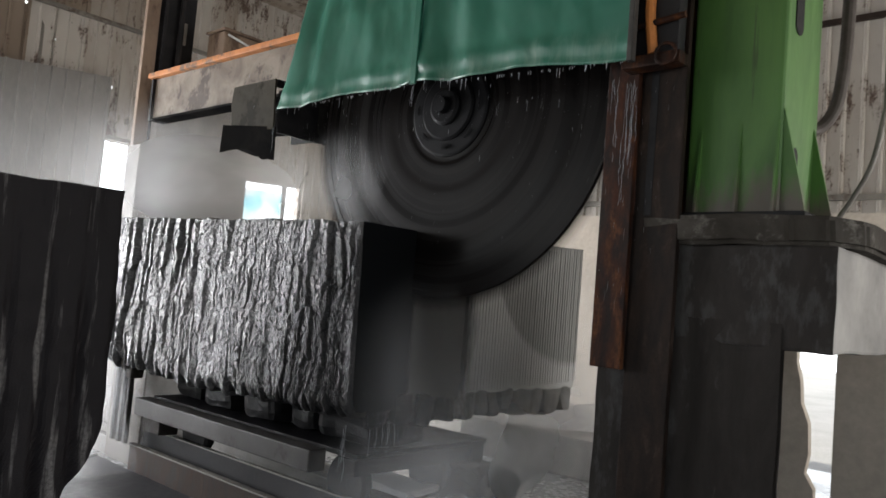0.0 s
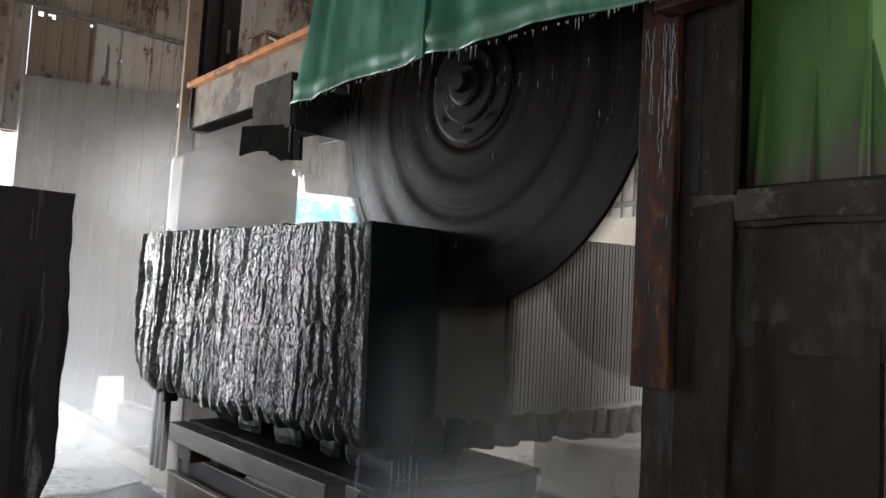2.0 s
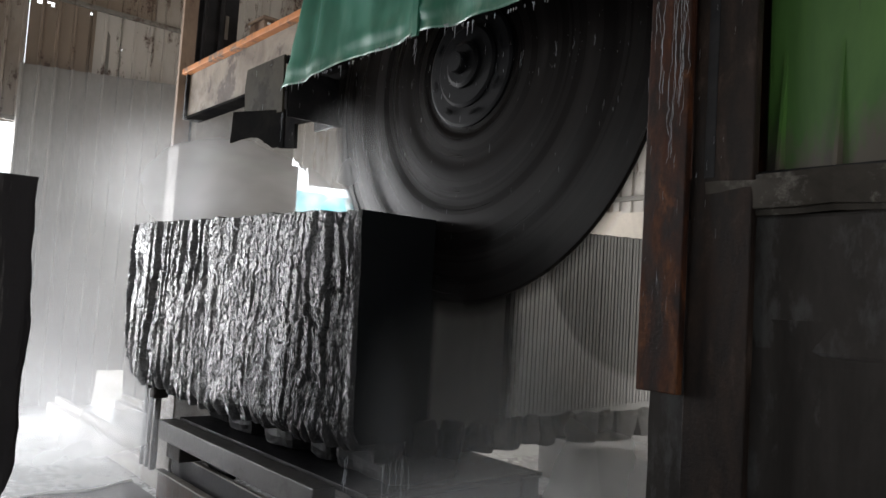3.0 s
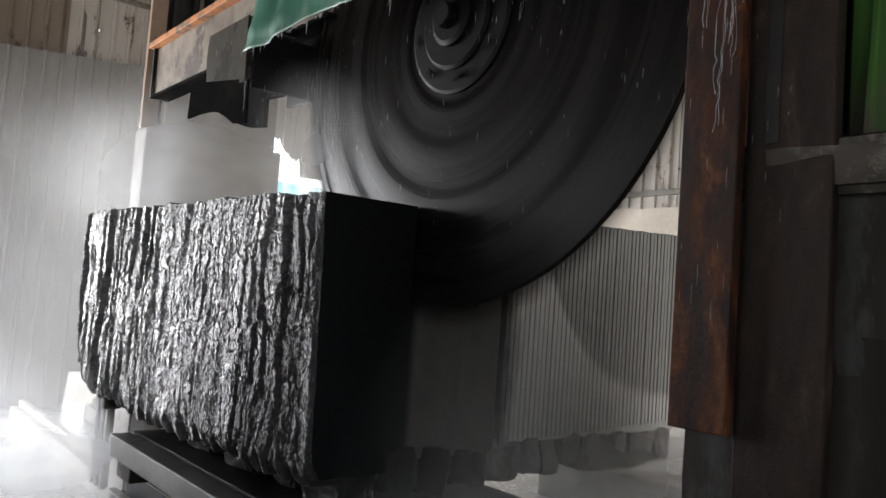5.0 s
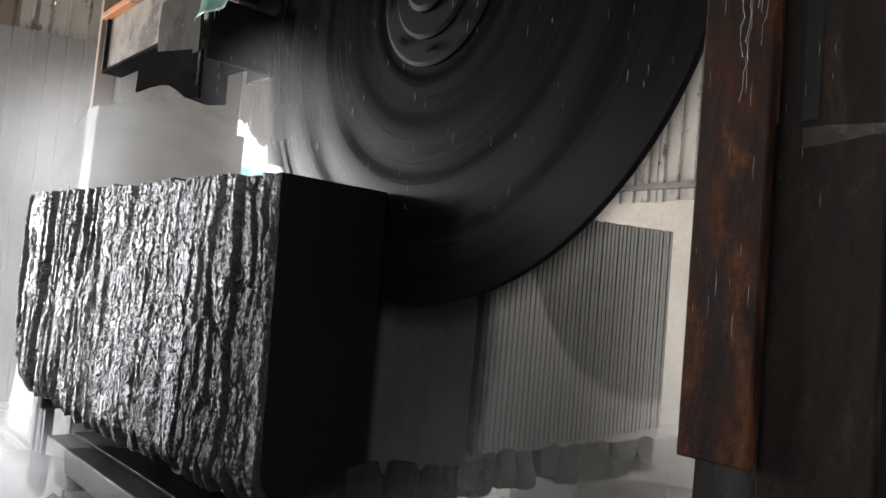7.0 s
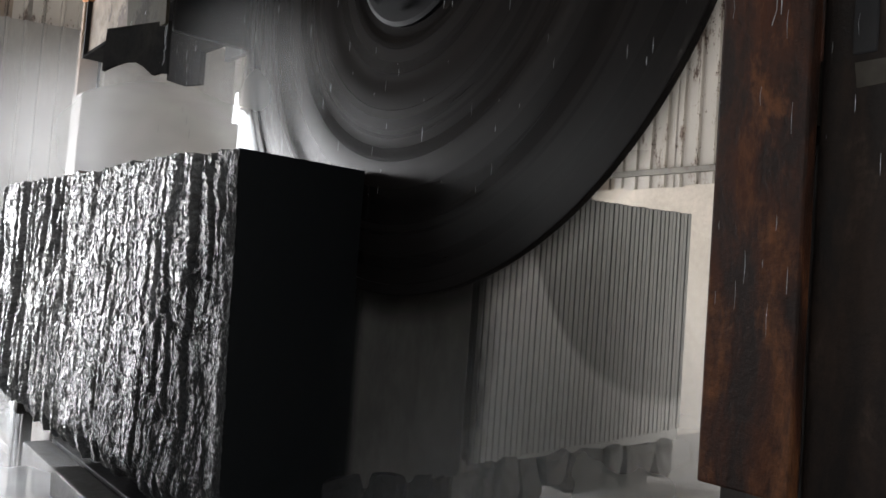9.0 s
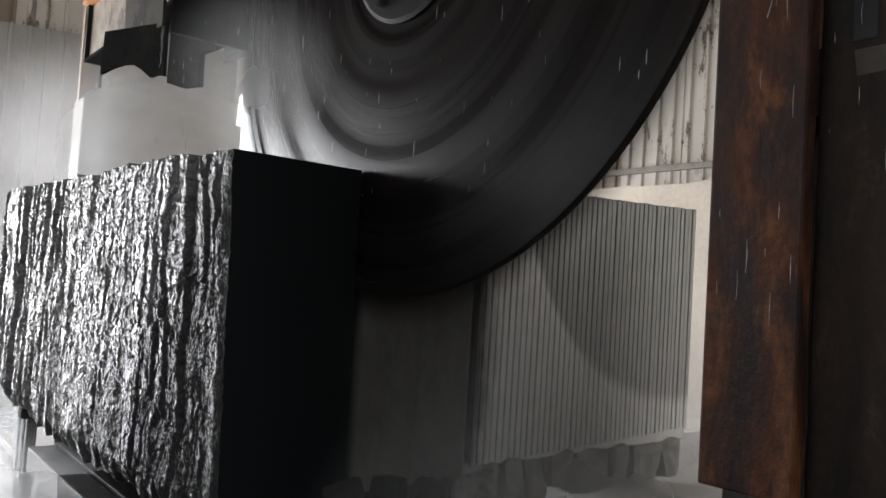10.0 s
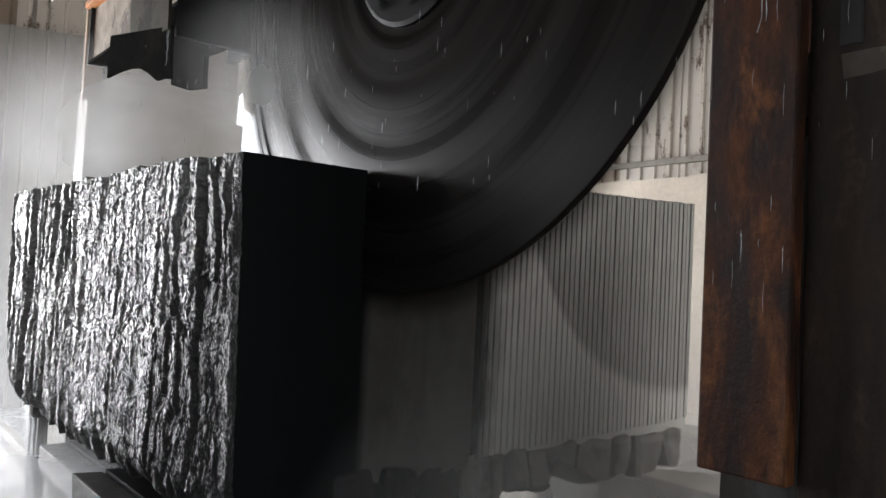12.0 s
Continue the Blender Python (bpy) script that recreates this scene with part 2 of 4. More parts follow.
RUST = rusted("rusted steel", (0.016, 0.009, 0.007), (0.050, 0.017, 0.008), (0.115, 0.045, 0.018), 0.28)
PLATE_RUST = rusted("brown rusted plate, wet", (0.012, 0.0085, 0.007), (0.028, 0.018, 0.0135), (0.050, 0.036, 0.029), 0.30)
MUD_RUST = rusted("rusted steel under slurry", (0.022, 0.016, 0.013), (0.050, 0.029, 0.020), (0.085, 0.066, 0.054), 0.31)


def wall_sheet():
    """Old wall sheets: some pale, some browned; rust eats them in dark runs."""
    t = Tree("old corrugated sheet")
    pos = t.node("NewGeometry").outputs["Position"]
    m = t.node("Mapping")
    m.inputs["Scale"].default_value = (1, 1, 0.30)
    t.link(pos, m.inputs[0])
    info = t.node("ObjectInfo").outputs["Random"]
    big, runs, fine = t.noise(m.outputs[0], 1.1, 5, 0.6, 0.5), t.noise(m.outputs[0], 7.0, 7, 0.7), t.noise(pos, 32, 6, 0.7)
    brown = t.math("ADD", t.math("MULTIPLY", t.math("SUBTRACT", info, 0.5), 0.75), big)
    col = t.mix(t.ramp(brown, [(0.35, 0.0), (0.75, 1.0)]), (0.36, 0.335, 0.30), (0.18, 0.14, 0.105))
    eaten = t.math("ADD", t.math("MULTIPLY", runs, 0.55), t.math("MULTIPLY", t.noise(pos, 0.9, 4, 0.6), 0.45))
    col = t.mix(t.ramp(eaten, [(0.52, 0.0), (0.60, 0.85)]), col, (0.075, 0.040, 0.024))
    pits = t.math("MULTIPLY", fine, t.ramp(eaten, [(0.44, 0.5), (0.58, 1.0)]))
    col = t.mix(t.ramp(pits, [(0.46, 0.0), (0.52, 0.9)]), col, (0.050, 0.028, 0.018))
    t.put(Base_Color=col, Roughness=t.ramp(big, [(0.3, 0.5), (0.7, 0.8)]))
    t.bump(fine, 0.2, 0.003)
    return t.m


SHEET = wall_sheet()


def granite():
    """Split black granite; water from the saw runs over its near end and leaves it smooth and black."""
    t = Tree("black granite, wet")
    v = t.place()
    grain, big = t.noise(v, 90, 4, 0.7), t.noise(v, 5, 6, 0.6)
    col = t.mix(t.ramp(grain, [(0.42, 0.0), (0.70, 1.0)]), (0.016, 0.016, 0.017), (0.11, 0.113, 0.117))
    rough = t.ramp(big, [(0.35, 0.32), (0.65, 0.48)])
    src = t.node("TexCoord").outputs["Object"]
    sep = t.node("SeparateXYZ")
    t.link(src, sep.inputs[0])
    m = t.node("Mapping")
    m.inputs["Scale"].default_value = (1, 1, 0.3)
    t.link(src, m.inputs[0])
    reach = t.math("ADD", t.math("MULTIPLY", t.math("SUBTRACT", 2.1, sep.outputs[2]), 0.85), t.math("MULTIPLY", t.math("SUBTRACT", t.noise(m.outputs[0], 7.0, 5, 0.6), 0.5), 1.3))
    wet = t.math("MULTIPLY", t.math("SUBTRACT", t.math("ADD", reach, 0.38), sep.outputs[1]), 2.2, True)
    wet = t.math("MULTIPLY", wet, 0.9)
    col = t.mix(wet, col, (0.010, 0.0095, 0.010))
    rough = t.mix(wet, rough, (0.28, 0.28, 0.28))
    spec = t.math("SUBTRACT", 1.0, t.math("MULTIPLY", wet, 0.65))
    t.put(Base_Color=col, Roughness=rough, Specular_IOR_Level=spec, Coat_Weight=t.math("SUBTRACT", 0.55, t.math("MULTIPLY", wet, 0.58), True), Coat_Roughness=0.26)
    t.bump(grain, 0.6, 0.004)
    t.bump(t.noise(v, 120, 6, 0.8, 0.5), 0.5, 0.008)
    return t.m


def sawn():
    """The sawn end of the block: near-black at the left, dark grey past the kerf, then paler slurry grey."""
    t = Tree("sawn granite with slurry")
    pos = t.node("NewGeometry").outputs["Position"]
    sep = t.node("SeparateXYZ")
    t.link(pos, sep.inputs[0])
    m = t.node("Mapping")
    m.inputs["Scale"].default_value = (1, 1, 0.35)
    t.link(pos, m.inputs[0])
    big, fine = t.noise(m.outputs[0], 2.5, 5, 0.6), t.noise(m.outputs[0], 40, 5, 0.65)
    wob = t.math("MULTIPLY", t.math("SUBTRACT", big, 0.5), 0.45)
    grey_part = t.math("MULTIPLY", t.math("SUBTRACT", t.math("ADD", sep.outputs[0], wob), 1.03), 6.5, True)
    # the grey is paler below a curved line that falls to the right
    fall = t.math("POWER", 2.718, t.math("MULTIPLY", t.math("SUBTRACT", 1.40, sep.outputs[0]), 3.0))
    below_arc = t.math("SUBTRACT", t.math("ADD", 1.205, t.math("MULTIPLY", fall, 0.62)), sep.outputs[2])
    below_arc = t.math("ADD", t.math("MULTIPLY", t.math("ADD", below_arc, t.math("MULTIPLY", wob, 0.12)), 16.0), 0.5, True)
    grey = t.mix(below_arc, (0.25, 0.247, 0.238), (0.50, 0.492, 0.48))
    tone_mask = t.math("MULTIPLY", t.math("SUBTRACT", sep.outputs[0], 0.50), 25.0, True)
    tone_mask = t.math("MULTIPLY", tone_mask, t.ramp(big, [(0.3, 0.5), (0.6, 1.0)]))
    col = t.mix(grey_part, t.mix(tone_mask, (0.0065, 0.0072, 0.0080), (0.085, 0.082, 0.078)), grey)
    col = t.mix(0.3, col, t.ramp(fine, [(0.3, 0.5), (0.7, 1.0)]), "MULTIPLY")
    t.put(Base_Color=col, Roughness=t.math("ADD", t.math("MULTIPLY", grey_part, 0.4), 0.40), Specular_IOR_Level=0.08)
    t.bump(fine, 0.25, 0.003)
    return t.m


def blade_steel():
    t = Tree("wet blade steel")
    sep = t.node("SeparateXYZ")
    src = t.node("TexCoord").outputs["Object"]
    t.link(src, sep.inputs[0])
    rad = t.math("SQRT", t.math("ADD", t.math("POWER", sep.outputs[1], 2.0), t.math("POWER", sep.outputs[2], 2.0)))
    vec = t.node("CombineXYZ")
    t.link(rad, vec.inputs[0])
    rings, fine = t.noise(vec.outputs[0], 7.0, 3, 0.6), t.noise(vec.outputs[0], 60, 4, 0.6)
    col = t.mix(t.ramp(rings, [(0.35, 0.0), (0.65, 1.0)]), (0.0035, 0.0030, 0.0030), (0.010, 0.0085, 0.008))
    t.put(Base_Color=col, Metallic=0.0, Specular_IOR_Level=0.085, Roughness=t.ramp(rings, [(0.3, 0.20), (0.7, 0.36)]))
    t.bump(fine, 0.10, 0.003)
    return t.m


def tarp_green():
    t = Tree("green tarpaulin, wet")
    v = t.place()
    big, fine = t.noise(v, 2.2, 4, 0.55, 0.8), t.noise(v, 140, 3, 0.5)
    col = t.mix(t.ramp(big, [(0.35, 0.0), (0.7, 1.0)]), (0.009, 0.090, 0.057), (0.020, 0.145, 0.095))
    # pale slurry has dried in runs above the hem
    sep = t.node("SeparateXYZ")
    t.link(t.node("TexCoord").outputs["Object"], sep.inputs[0])
    m = t.node("Mapping")
    m.inputs["Scale"].default_value = (1, 1, 0.22)
    t.link(t.node("TexCoord").outputs["Object"], m.inputs[0])
    runs = t.noise(m.outputs[0], 9.0, 6, 0.65, 0.4)
    hem = t.math("MULTIPLY", t.math("SUBTRACT", t.math("ADD", 2.945, t.math("MULTIPLY", runs, 0.22)), sep.outputs[2]), 9.0, True)
    tone_mask = t.math("MULTIPLY", hem, t.ramp(runs, [(0.40, 0.0), (0.66, 0.75)]))
    col = t.mix(tone_mask, col, (0.15, 0.25, 0.20))
    t.put(Base_Color=col, Roughness=t.ramp(big, [(0.3, 0.3), (0.7, 0.5)]))
    t.bump(fine, 0.12, 0.002)
    return t.m


def green_paint():
    t = Tree("green machine paint, dirty below")
    v = t.place((1, 1, 0.25))
    big, fine = t.noise(v, 5.0, 6, 0.65, 0.5), t.noise(v, 30, 5, 0.6)
    col = t.mix(t.ramp(big, [(0.40, 0.0), (0.66, 1.0)]), (0.070, 0.172, 0.035), (0.050, 0.125, 0.029))
    dirt = t.noise(t.place((1.6, 1.6, 0.5)), 4.0, 6, 0.7)
    sep = t.node("SeparateXYZ")
    t.link(t.node("TexCoord").outputs["Object"], sep.inputs[0])
    low = t.math("SUBTRACT", 1.0, t.math("MULTIPLY", sep.outputs[2], 2.9), True)
    mask = t.ramp(t.math("MULTIPLY", t.math("ADD", low, 0.25), dirt), [(0.30, 0.0), (0.52, 1.0)])
    col = t.mix(mask, col, (0.11, 0.095, 0.075))
    drip = t.ramp(t.noise(t.place((3.0, 3.0, 0.16)), 6.0, 5, 0.6), [(0.64, 0.0), (0.70, 0.6)])
    col = t.mix(drip, col, (0.028, 0.034, 0.016))
    t.put(Base_Color=col, Roughness=t.ramp(big, [(0.3, 0.4), (0.7, 0.62)]))
    t.bump(fine, 0.2, 0.003)
    return t.m


def water_white():
    t = Tree("falling water")
    t.put(Base_Color=(0.62, 0.65, 0.68), Roughness=0.15, Transmission_Weight=0.6, IOR=1.33)
    return t.m


def mist_matter(name, density, scale):
    """Thin spray: scattered white in soft wisps that fade out towards the rim of its sheet."""
    t = Tree(name)
    src = t.node("TexCoord").outputs["Object"]
    ln = t.node("VectorMath", operation="LENGTH")
    t.link(src, ln.inputs[0])
    fall = t.math("SUBTRACT", 1.0, ln.outputs["Value"], True)
    fall = t.math("MULTIPLY", fall, t.math("MULTIPLY", fall, t.math("SUBTRACT", 3.0, t.math("MULTIPLY", fall, 2.0))))
    wisp = t.ramp(t.noise(src, scale, 3, 0.5, 0.5), [(0.2, 0.42), (0.8, 1.0)])
    alpha = t.math("MULTIPLY", t.math("MULTIPLY", fall, wisp), density, True)
    clear, white, glow = t.node("BsdfTransparent"), t.node("BsdfDiffuse"), t.node("BsdfTranslucent")
    white.inputs[0].default_value = glow.inputs[0].default_value = (0.9, 0.91, 0.92, 1)
    both, out = t.node("MixShader"), t.node("MixShader")
    t.link(white.outputs[0], both.inputs[1])
    t.link(glow.outputs[0], both.inputs[2])
    t.link(alpha, out.inputs[0])
    t.link(clear.outputs[0], out.inputs[1])
    t.link(both.outputs[0], out.inputs[2])
    t.link(out.outputs[0], t.t.nodes["Material Output"].inputs[0])
    t.t.nodes.remove(t.b)
    return t.m




def drill_dust():
    """Pale drill dust left in vertical streaks on the dull stone."""
    t = Tree("black granite with drill streaks")
    v = t.place()
    m = t.node("Mapping")
    m.inputs["Scale"].default_value = (9.0, 0.5, 0.8)
    t.link(t.node("TexCoord").outputs["Object"], m.inputs[0])
    streak = t.ramp(t.noise(m.outputs[0], 1.6, 4, 0.6, 0.25), [(0.56, 0.0), (0.66, 0.9)])
    grain = t.noise(v, 60, 5, 0.7)
    col = t.mix(t.math("MULTIPLY", streak, t.ramp(grain, [(0.3, 0.3), (0.7, 1.0)])), (0.012, 0.010, 0.011), (0.19, 0.18, 0.175))
    t.put(Base_Color=col, Roughness=0.6, Specular_IOR_Level=0.15)
    t.bump(grain, 0.5, 0.005)
    return t.m


def cyan_film():
    """Cyan plastic sheet that lets the daylight through; white patches paint its overexposed glare."""
    t = Tree("cyan plastic sheet with painted glare")
    big = t.noise(t.node("TexCoord").outputs["Object"], 2.2, 5, 0.6, 0.6)
    col = t.mix(t.ramp(big, [(0.36, 0.0), (0.54, 1.0)]), (0.40, 0.87, 0.95), (0.95, 0.97, 0.97))
    thin, out = t.node("BsdfTranslucent"), t.node("MixShader")
    t.put(Base_Color=col, Roughness=0.5)
    t.link(col, thin.inputs[0])
    out.inputs[0].default_value = 0.75
    t.link(t.b.outputs[0], out.inputs[1])
    t.link(thin.outputs[0], out.inputs[2])
    t.link(out.outputs[0], t.t.nodes["Material Output"].inputs[0])
    return t.m


CYAN = cyan_film()
STREAKED = drill_dust()
GRANITE, SAWN, BLADE, TARP, GREEN, WATER = granite(), sawn(), blade_steel(), tarp_green(), green_paint(), water_white()

# ---- bright sky behind the yard ----
glow = Tree("bright hazy sky")
glow.put(Base_Color=(0.9, 0.92, 0.95), Emission_Color=(0.93, 0.97, 1.0), Emission_Strength=2.2)
tagged(part("backdrop", box(-40, 40, 34.0, 34.2, -0.06, 24), glow.m), "bright hazy sky beyond the yard", "sky", kind="structure")
tagged(part("backdrop", box(34.0, 34.2, -40, 33, -0.06, 24), glow.m), "bright hazy sky beyond the yard", "sky", kind="structure")

# ---- the shed ----
tagged(part("ground", box(-60, 60, -60, 60, -0.30, -0.06), GROUND), "pale dusty yard outside the shed", "ground", kind="structure")
tagged(part("floor", box(-8, 7.1, -8, 8.05, -0.2, 0.0), FLOOR), "wet grey concrete shed floor with standing water", "floor", kind="structure")
tagged(part("ceiling", box(-8.2, 7.3, -8.2, 8.6, 6.6, 6.7), SHEET), "dull sheet metal shed roof", "roof", kind="structure")


def corrugated(name, material, parent, u0, u1, low, high, at, axis, pitch=0.2, depth=0.03, label="", flip=1, holes=()):
    """A corrugated sheet between u0 and u1 along an axis; low and high give its lower and upper edge."""
    us = []
    k = math.floor(u0 / pitch) * pitch
    while k < u1 + pitch:
        for d, h in ((0.0, 0), (0.012, 1), (0.040, 1), (0.052, 0)):
            us.append((k + d * pitch / 0.2, h))
        for d in (0.085, 0.12, 0.16):
            us.append((k + d * pitch / 0.2, 0))
        k += pitch
    us = [(u, h) for u, h in us if u0 < u < u1]
    us = [(u0, 0)] + us + [(u1, 0)]
    holes = [h for h in holes if u0 < h[0] < u1]
    rows = 70 if holes else 7
    for hu, hz, hr in holes:
        us += [(hu + hr * d, 0) for d in (-1.1, -0.6, 0.0, 0.6, 1.1)]
    us.sort()
    front = np.zeros((len(us), rows, 3))
    for i, (u, h) in enumerate(us):
        lo, hi = low(u), high(u)
        for j in range(rows):
            z = lo + (hi - lo) * j / (rows - 1)
            off = -flip * h * depth + 0.012 * math.sin(2.1 * u + 1.3 * z)
            front[i, j] = (u, at + off, z) if axis == "x" else (at + off, u, z)
    back = front.copy()
    back[..., 1 if axis == "x" else 0] += 0.004 * flip
    ob = shell(name, front, back, material, parent, label)
    if holes:
        bm = bmesh.new()
        bm.from_mesh(ob.data)
        gone = []
        for f in bm.faces:
            c = f.calc_center_median()
            if any(abs(c[0 if axis == "x" else 1] - hu) < hr and abs(c.z - hz) < hr * 1.2 for hu, hz, hr in holes):
                gone.append(f)
        bmesh.ops.delete(bm, geom=gone, context="FACES")
        bm.to_mesh(ob.data)
        bm.free()
    return ob


RUST_HOLES = [(0.14, 5.27, 0.022), (0.09, 5.29, 0.016), (-0.02, 5.27, 0.026), (1.893, 4.42, 0.022), (0.62, 5.28, 0.014), (1.05, 4.9, 0.010)]


def jag(u, step, amp, seed):
    return amp * (random.Random(int(u / step) * 7 + seed).random() - 0.5)


def torn(u):
    """The lower edge of the upper sheets: broken away over the gap beside the pedestal."""
    if 3.50 < u < 3.60:
        return 4.28 - 3.0 * abs(u - 3.55)
    if 3.60 <= u < 4.14:
        return 3.84 + 0.16 * math.sin(9 * u) + jag(u, 0.05, 0.12, 3)
    if 4.14 <= u < 5.56:
        return 3.43 + 0.04 * (u - 4.14)
    return 3.61 + jag(u, 0.04, 0.03, 5)


wall_far = thing("wall_north", "rust-stained corrugated sheet wall, torn open in places", "wall", kind="structure")
u = -8.13
while u < 7.0:
    v = min(u + 0.8, 7.0)
    if v > 5.56 and u < 5.56:
        v = 5.56
    low = torn if u < 5.5 and (u > 1.4 or u < -0.25) else (lambda q: 0.0 if q > 5 else 3.3)
    if u < -5.1:
        low = lambda q: 0.0
    lap = 0.010 * (round((u + 8.13) / 0.8) % 2)
    corrugated("corrugated_sheet", PALE if 2.3 < u < 5.5 else SHEET, wall_far, u, v + (-0.005 if -0.3 < v < 0 else 0.02), low, lambda q: 5.36, 7.95 + lap, "x", holes=RUST_HOLES)
    corrugated("corrugated_sheet", SHEET, wall_far, u, v + 0.02, lambda q: 5.34, lambda q: 6.6, 7.925 + lap, "x")
    u = v
patch = corrugated("corrugated_sheet", PATCH, wall_far, -0.20, 1.85, lambda q: 0.45 if 1.08 < q < 1.44 else 0.0, lambda q: 4.375 + 0.085 * (q + 0.2), 7.84, "x", 0.2, 0.042, "pale newer sheet hung over the old wall")
for z in (5.36, 3.66):
    part("girt", box(-8, 7 if z > 4 else 3.2, 7.86, 7.92, z - 0.03, z + 0.03, 0.006), GREY_STEEL, wall_far)
for x in (-5.1, 0.85, 5.6):
    part("wall_post", box(x - 0.05, x + 0.05, 7.97, 8.09, 0, 6.6, 0.008), GREY_STEEL, wall_far)

wall_right = thing("wall_east", "corrugated sheet wall over a cream washed base", "wall", kind="structure")
part("base_wall", box(7.0, 7.2, 0.3, 7.9, 0, 3.17, 0.01), LIGHT_WALL, wall_right, "cream washed masonry base")
part("base_wall", box(7.0, 7.2, -8, -1.6, 0, 3.17, 0.01), LIGHT_WALL, wall_right, "cream washed masonry base")
part("lintel", box(7.0, 7.2, -1.6, 0.3, 2.1, 3.17, 0.01), LIGHT_WALL, wall_right)
u = -8.0
while u < 7.8:
    corrugated("corrugated_sheet", SHEET, wall_right, u, min(u + 0.87, 7.9), lambda q: 3.12 + jag(q, 0.21, 0.03, 2), lambda q: 6.6, 6.96 - 0.010 * (round((u + 8) / 0.85) % 2), "y", 0.21, 0.03)
    u += 0.85
for z in (3.30, 5.50):
    part("girt", box(6.86, 6.93, -8, 7.8, z - 0.035, z + 0.035, 0.006), GREY_STEEL if z < 4 else DARK_RUST, wall_right)

wall_back = thing("wall_south", "plain corrugated sheet wall with a wide doorway", "wall", kind="structure")
corrugated("corrugated_sheet", SHEET, wall_back, -8, 3.1, lambda q: 4.1, lambda q: 6.6, -8, "x", 0.2, 0.03, flip=-1)
corrugated("corrugated_sheet", SHEET, wall_back, 3.1, 7, lambda q: 4.1, lambda q: 6.6, -8, "x", 0.2, 0.03, flip=-1)
wall_left = thing("wall_west", "corrugated sheet wall above a wide open side", "wall", kind="structure")
corrugated("corrugated_sheet", SHEET, wall_left, -8, 8, lambda q: 4.3, lambda q: 6.6, -8, "y", 0.2, 0.03, flip=-1)
for y in (-7.9, -3.2, 6.1, 7.9):
    part("wall_post", box(-8.08, -7.92, y - 0.08, y + 0.08, 0, 4.3, 0.01), GREY_STEEL, wall_left)

fence = thing("yard_screen", "cyan plastic sheet screen outside in the yard, glare painted white", "screen", (5.2, 10.2, -0.06))
part("panel", box(-0.7, 1.6, 0, 0.03, 0, 3.72, 0.005), CYAN, fence)
part("post", box(-0.78, -0.70, -0.03, 0.05, 0, 4.0, 0.005), GREY_STEEL, fence)
part("post", box(1.6, 1.68, -0.03, 0.05, 0, 4.0, 0.005), GREY_STEEL, fence)

# ---- the block being sawn ----
KX, CY, CZ, RAD = 0.505, -0.19, 2.89, 1.21
block = thing("granite_block", "wet black granite block, one side rough with drill grooves, half sawn", "stone block")


def top_at(x, y):
    return 2.10 + 0.036 * x + 0.015 * y


def strips(u, least, most, seed):
    """Saw-toothed strips of uneven width: a long slope into the stone and a short steep step out again."""
    r = np.random.default_rng(seed)
    edges = np.cumsum(np.concatenate([[-0.6], least + (most - least) * r.random(120) ** 1.4]))
    depth, steep = 0.3 + 0.9 * r.random(120), 0.09 + 0.13 * r.random(120)
    k = np.clip(np.searchsorted(edges, u) - 1, 0, 118)
    wide = edges[k + 1] - edges[k]
    f = (u - edges[k]) / wide
    return np.where(f < 1 - steep[k], np.clip(f / (1 - steep[k]), 0, 1) ** 1.7, (1 - f) / steep[k]) * depth[k] * wide


def facets(u, v, seed, tilt, step):
    """Broken stone: cells of uneven shape, each a small plane with its own tilt and height."""
    r = np.random.default_rng(seed)
    table = r.random((5, 64, 64))
    iu, iv = np.floor(u).astype(int), np.floor(v).astype(int)
    best, out = np.full(u.shape, 9.0), np.zeros(u.shape)
    for a in (-1, 0, 1):
        for b in (-1, 0, 1):
            p, q = (iu + a) % 64, (iv + b) % 64
            du, dv = u - iu - a - table[0, p, q], v - iv - b - table[1, p, q]
            d = du * du + dv * dv
            plane = step * (table[2, p, q] - 0.5) + tilt * (du * (table[3, p, q] - 0.5) + dv * (table[4, p, q] - 0.5))
            near = d < best
            best, out = np.where(near, d, best), np.where(near, plane, out)
    return out


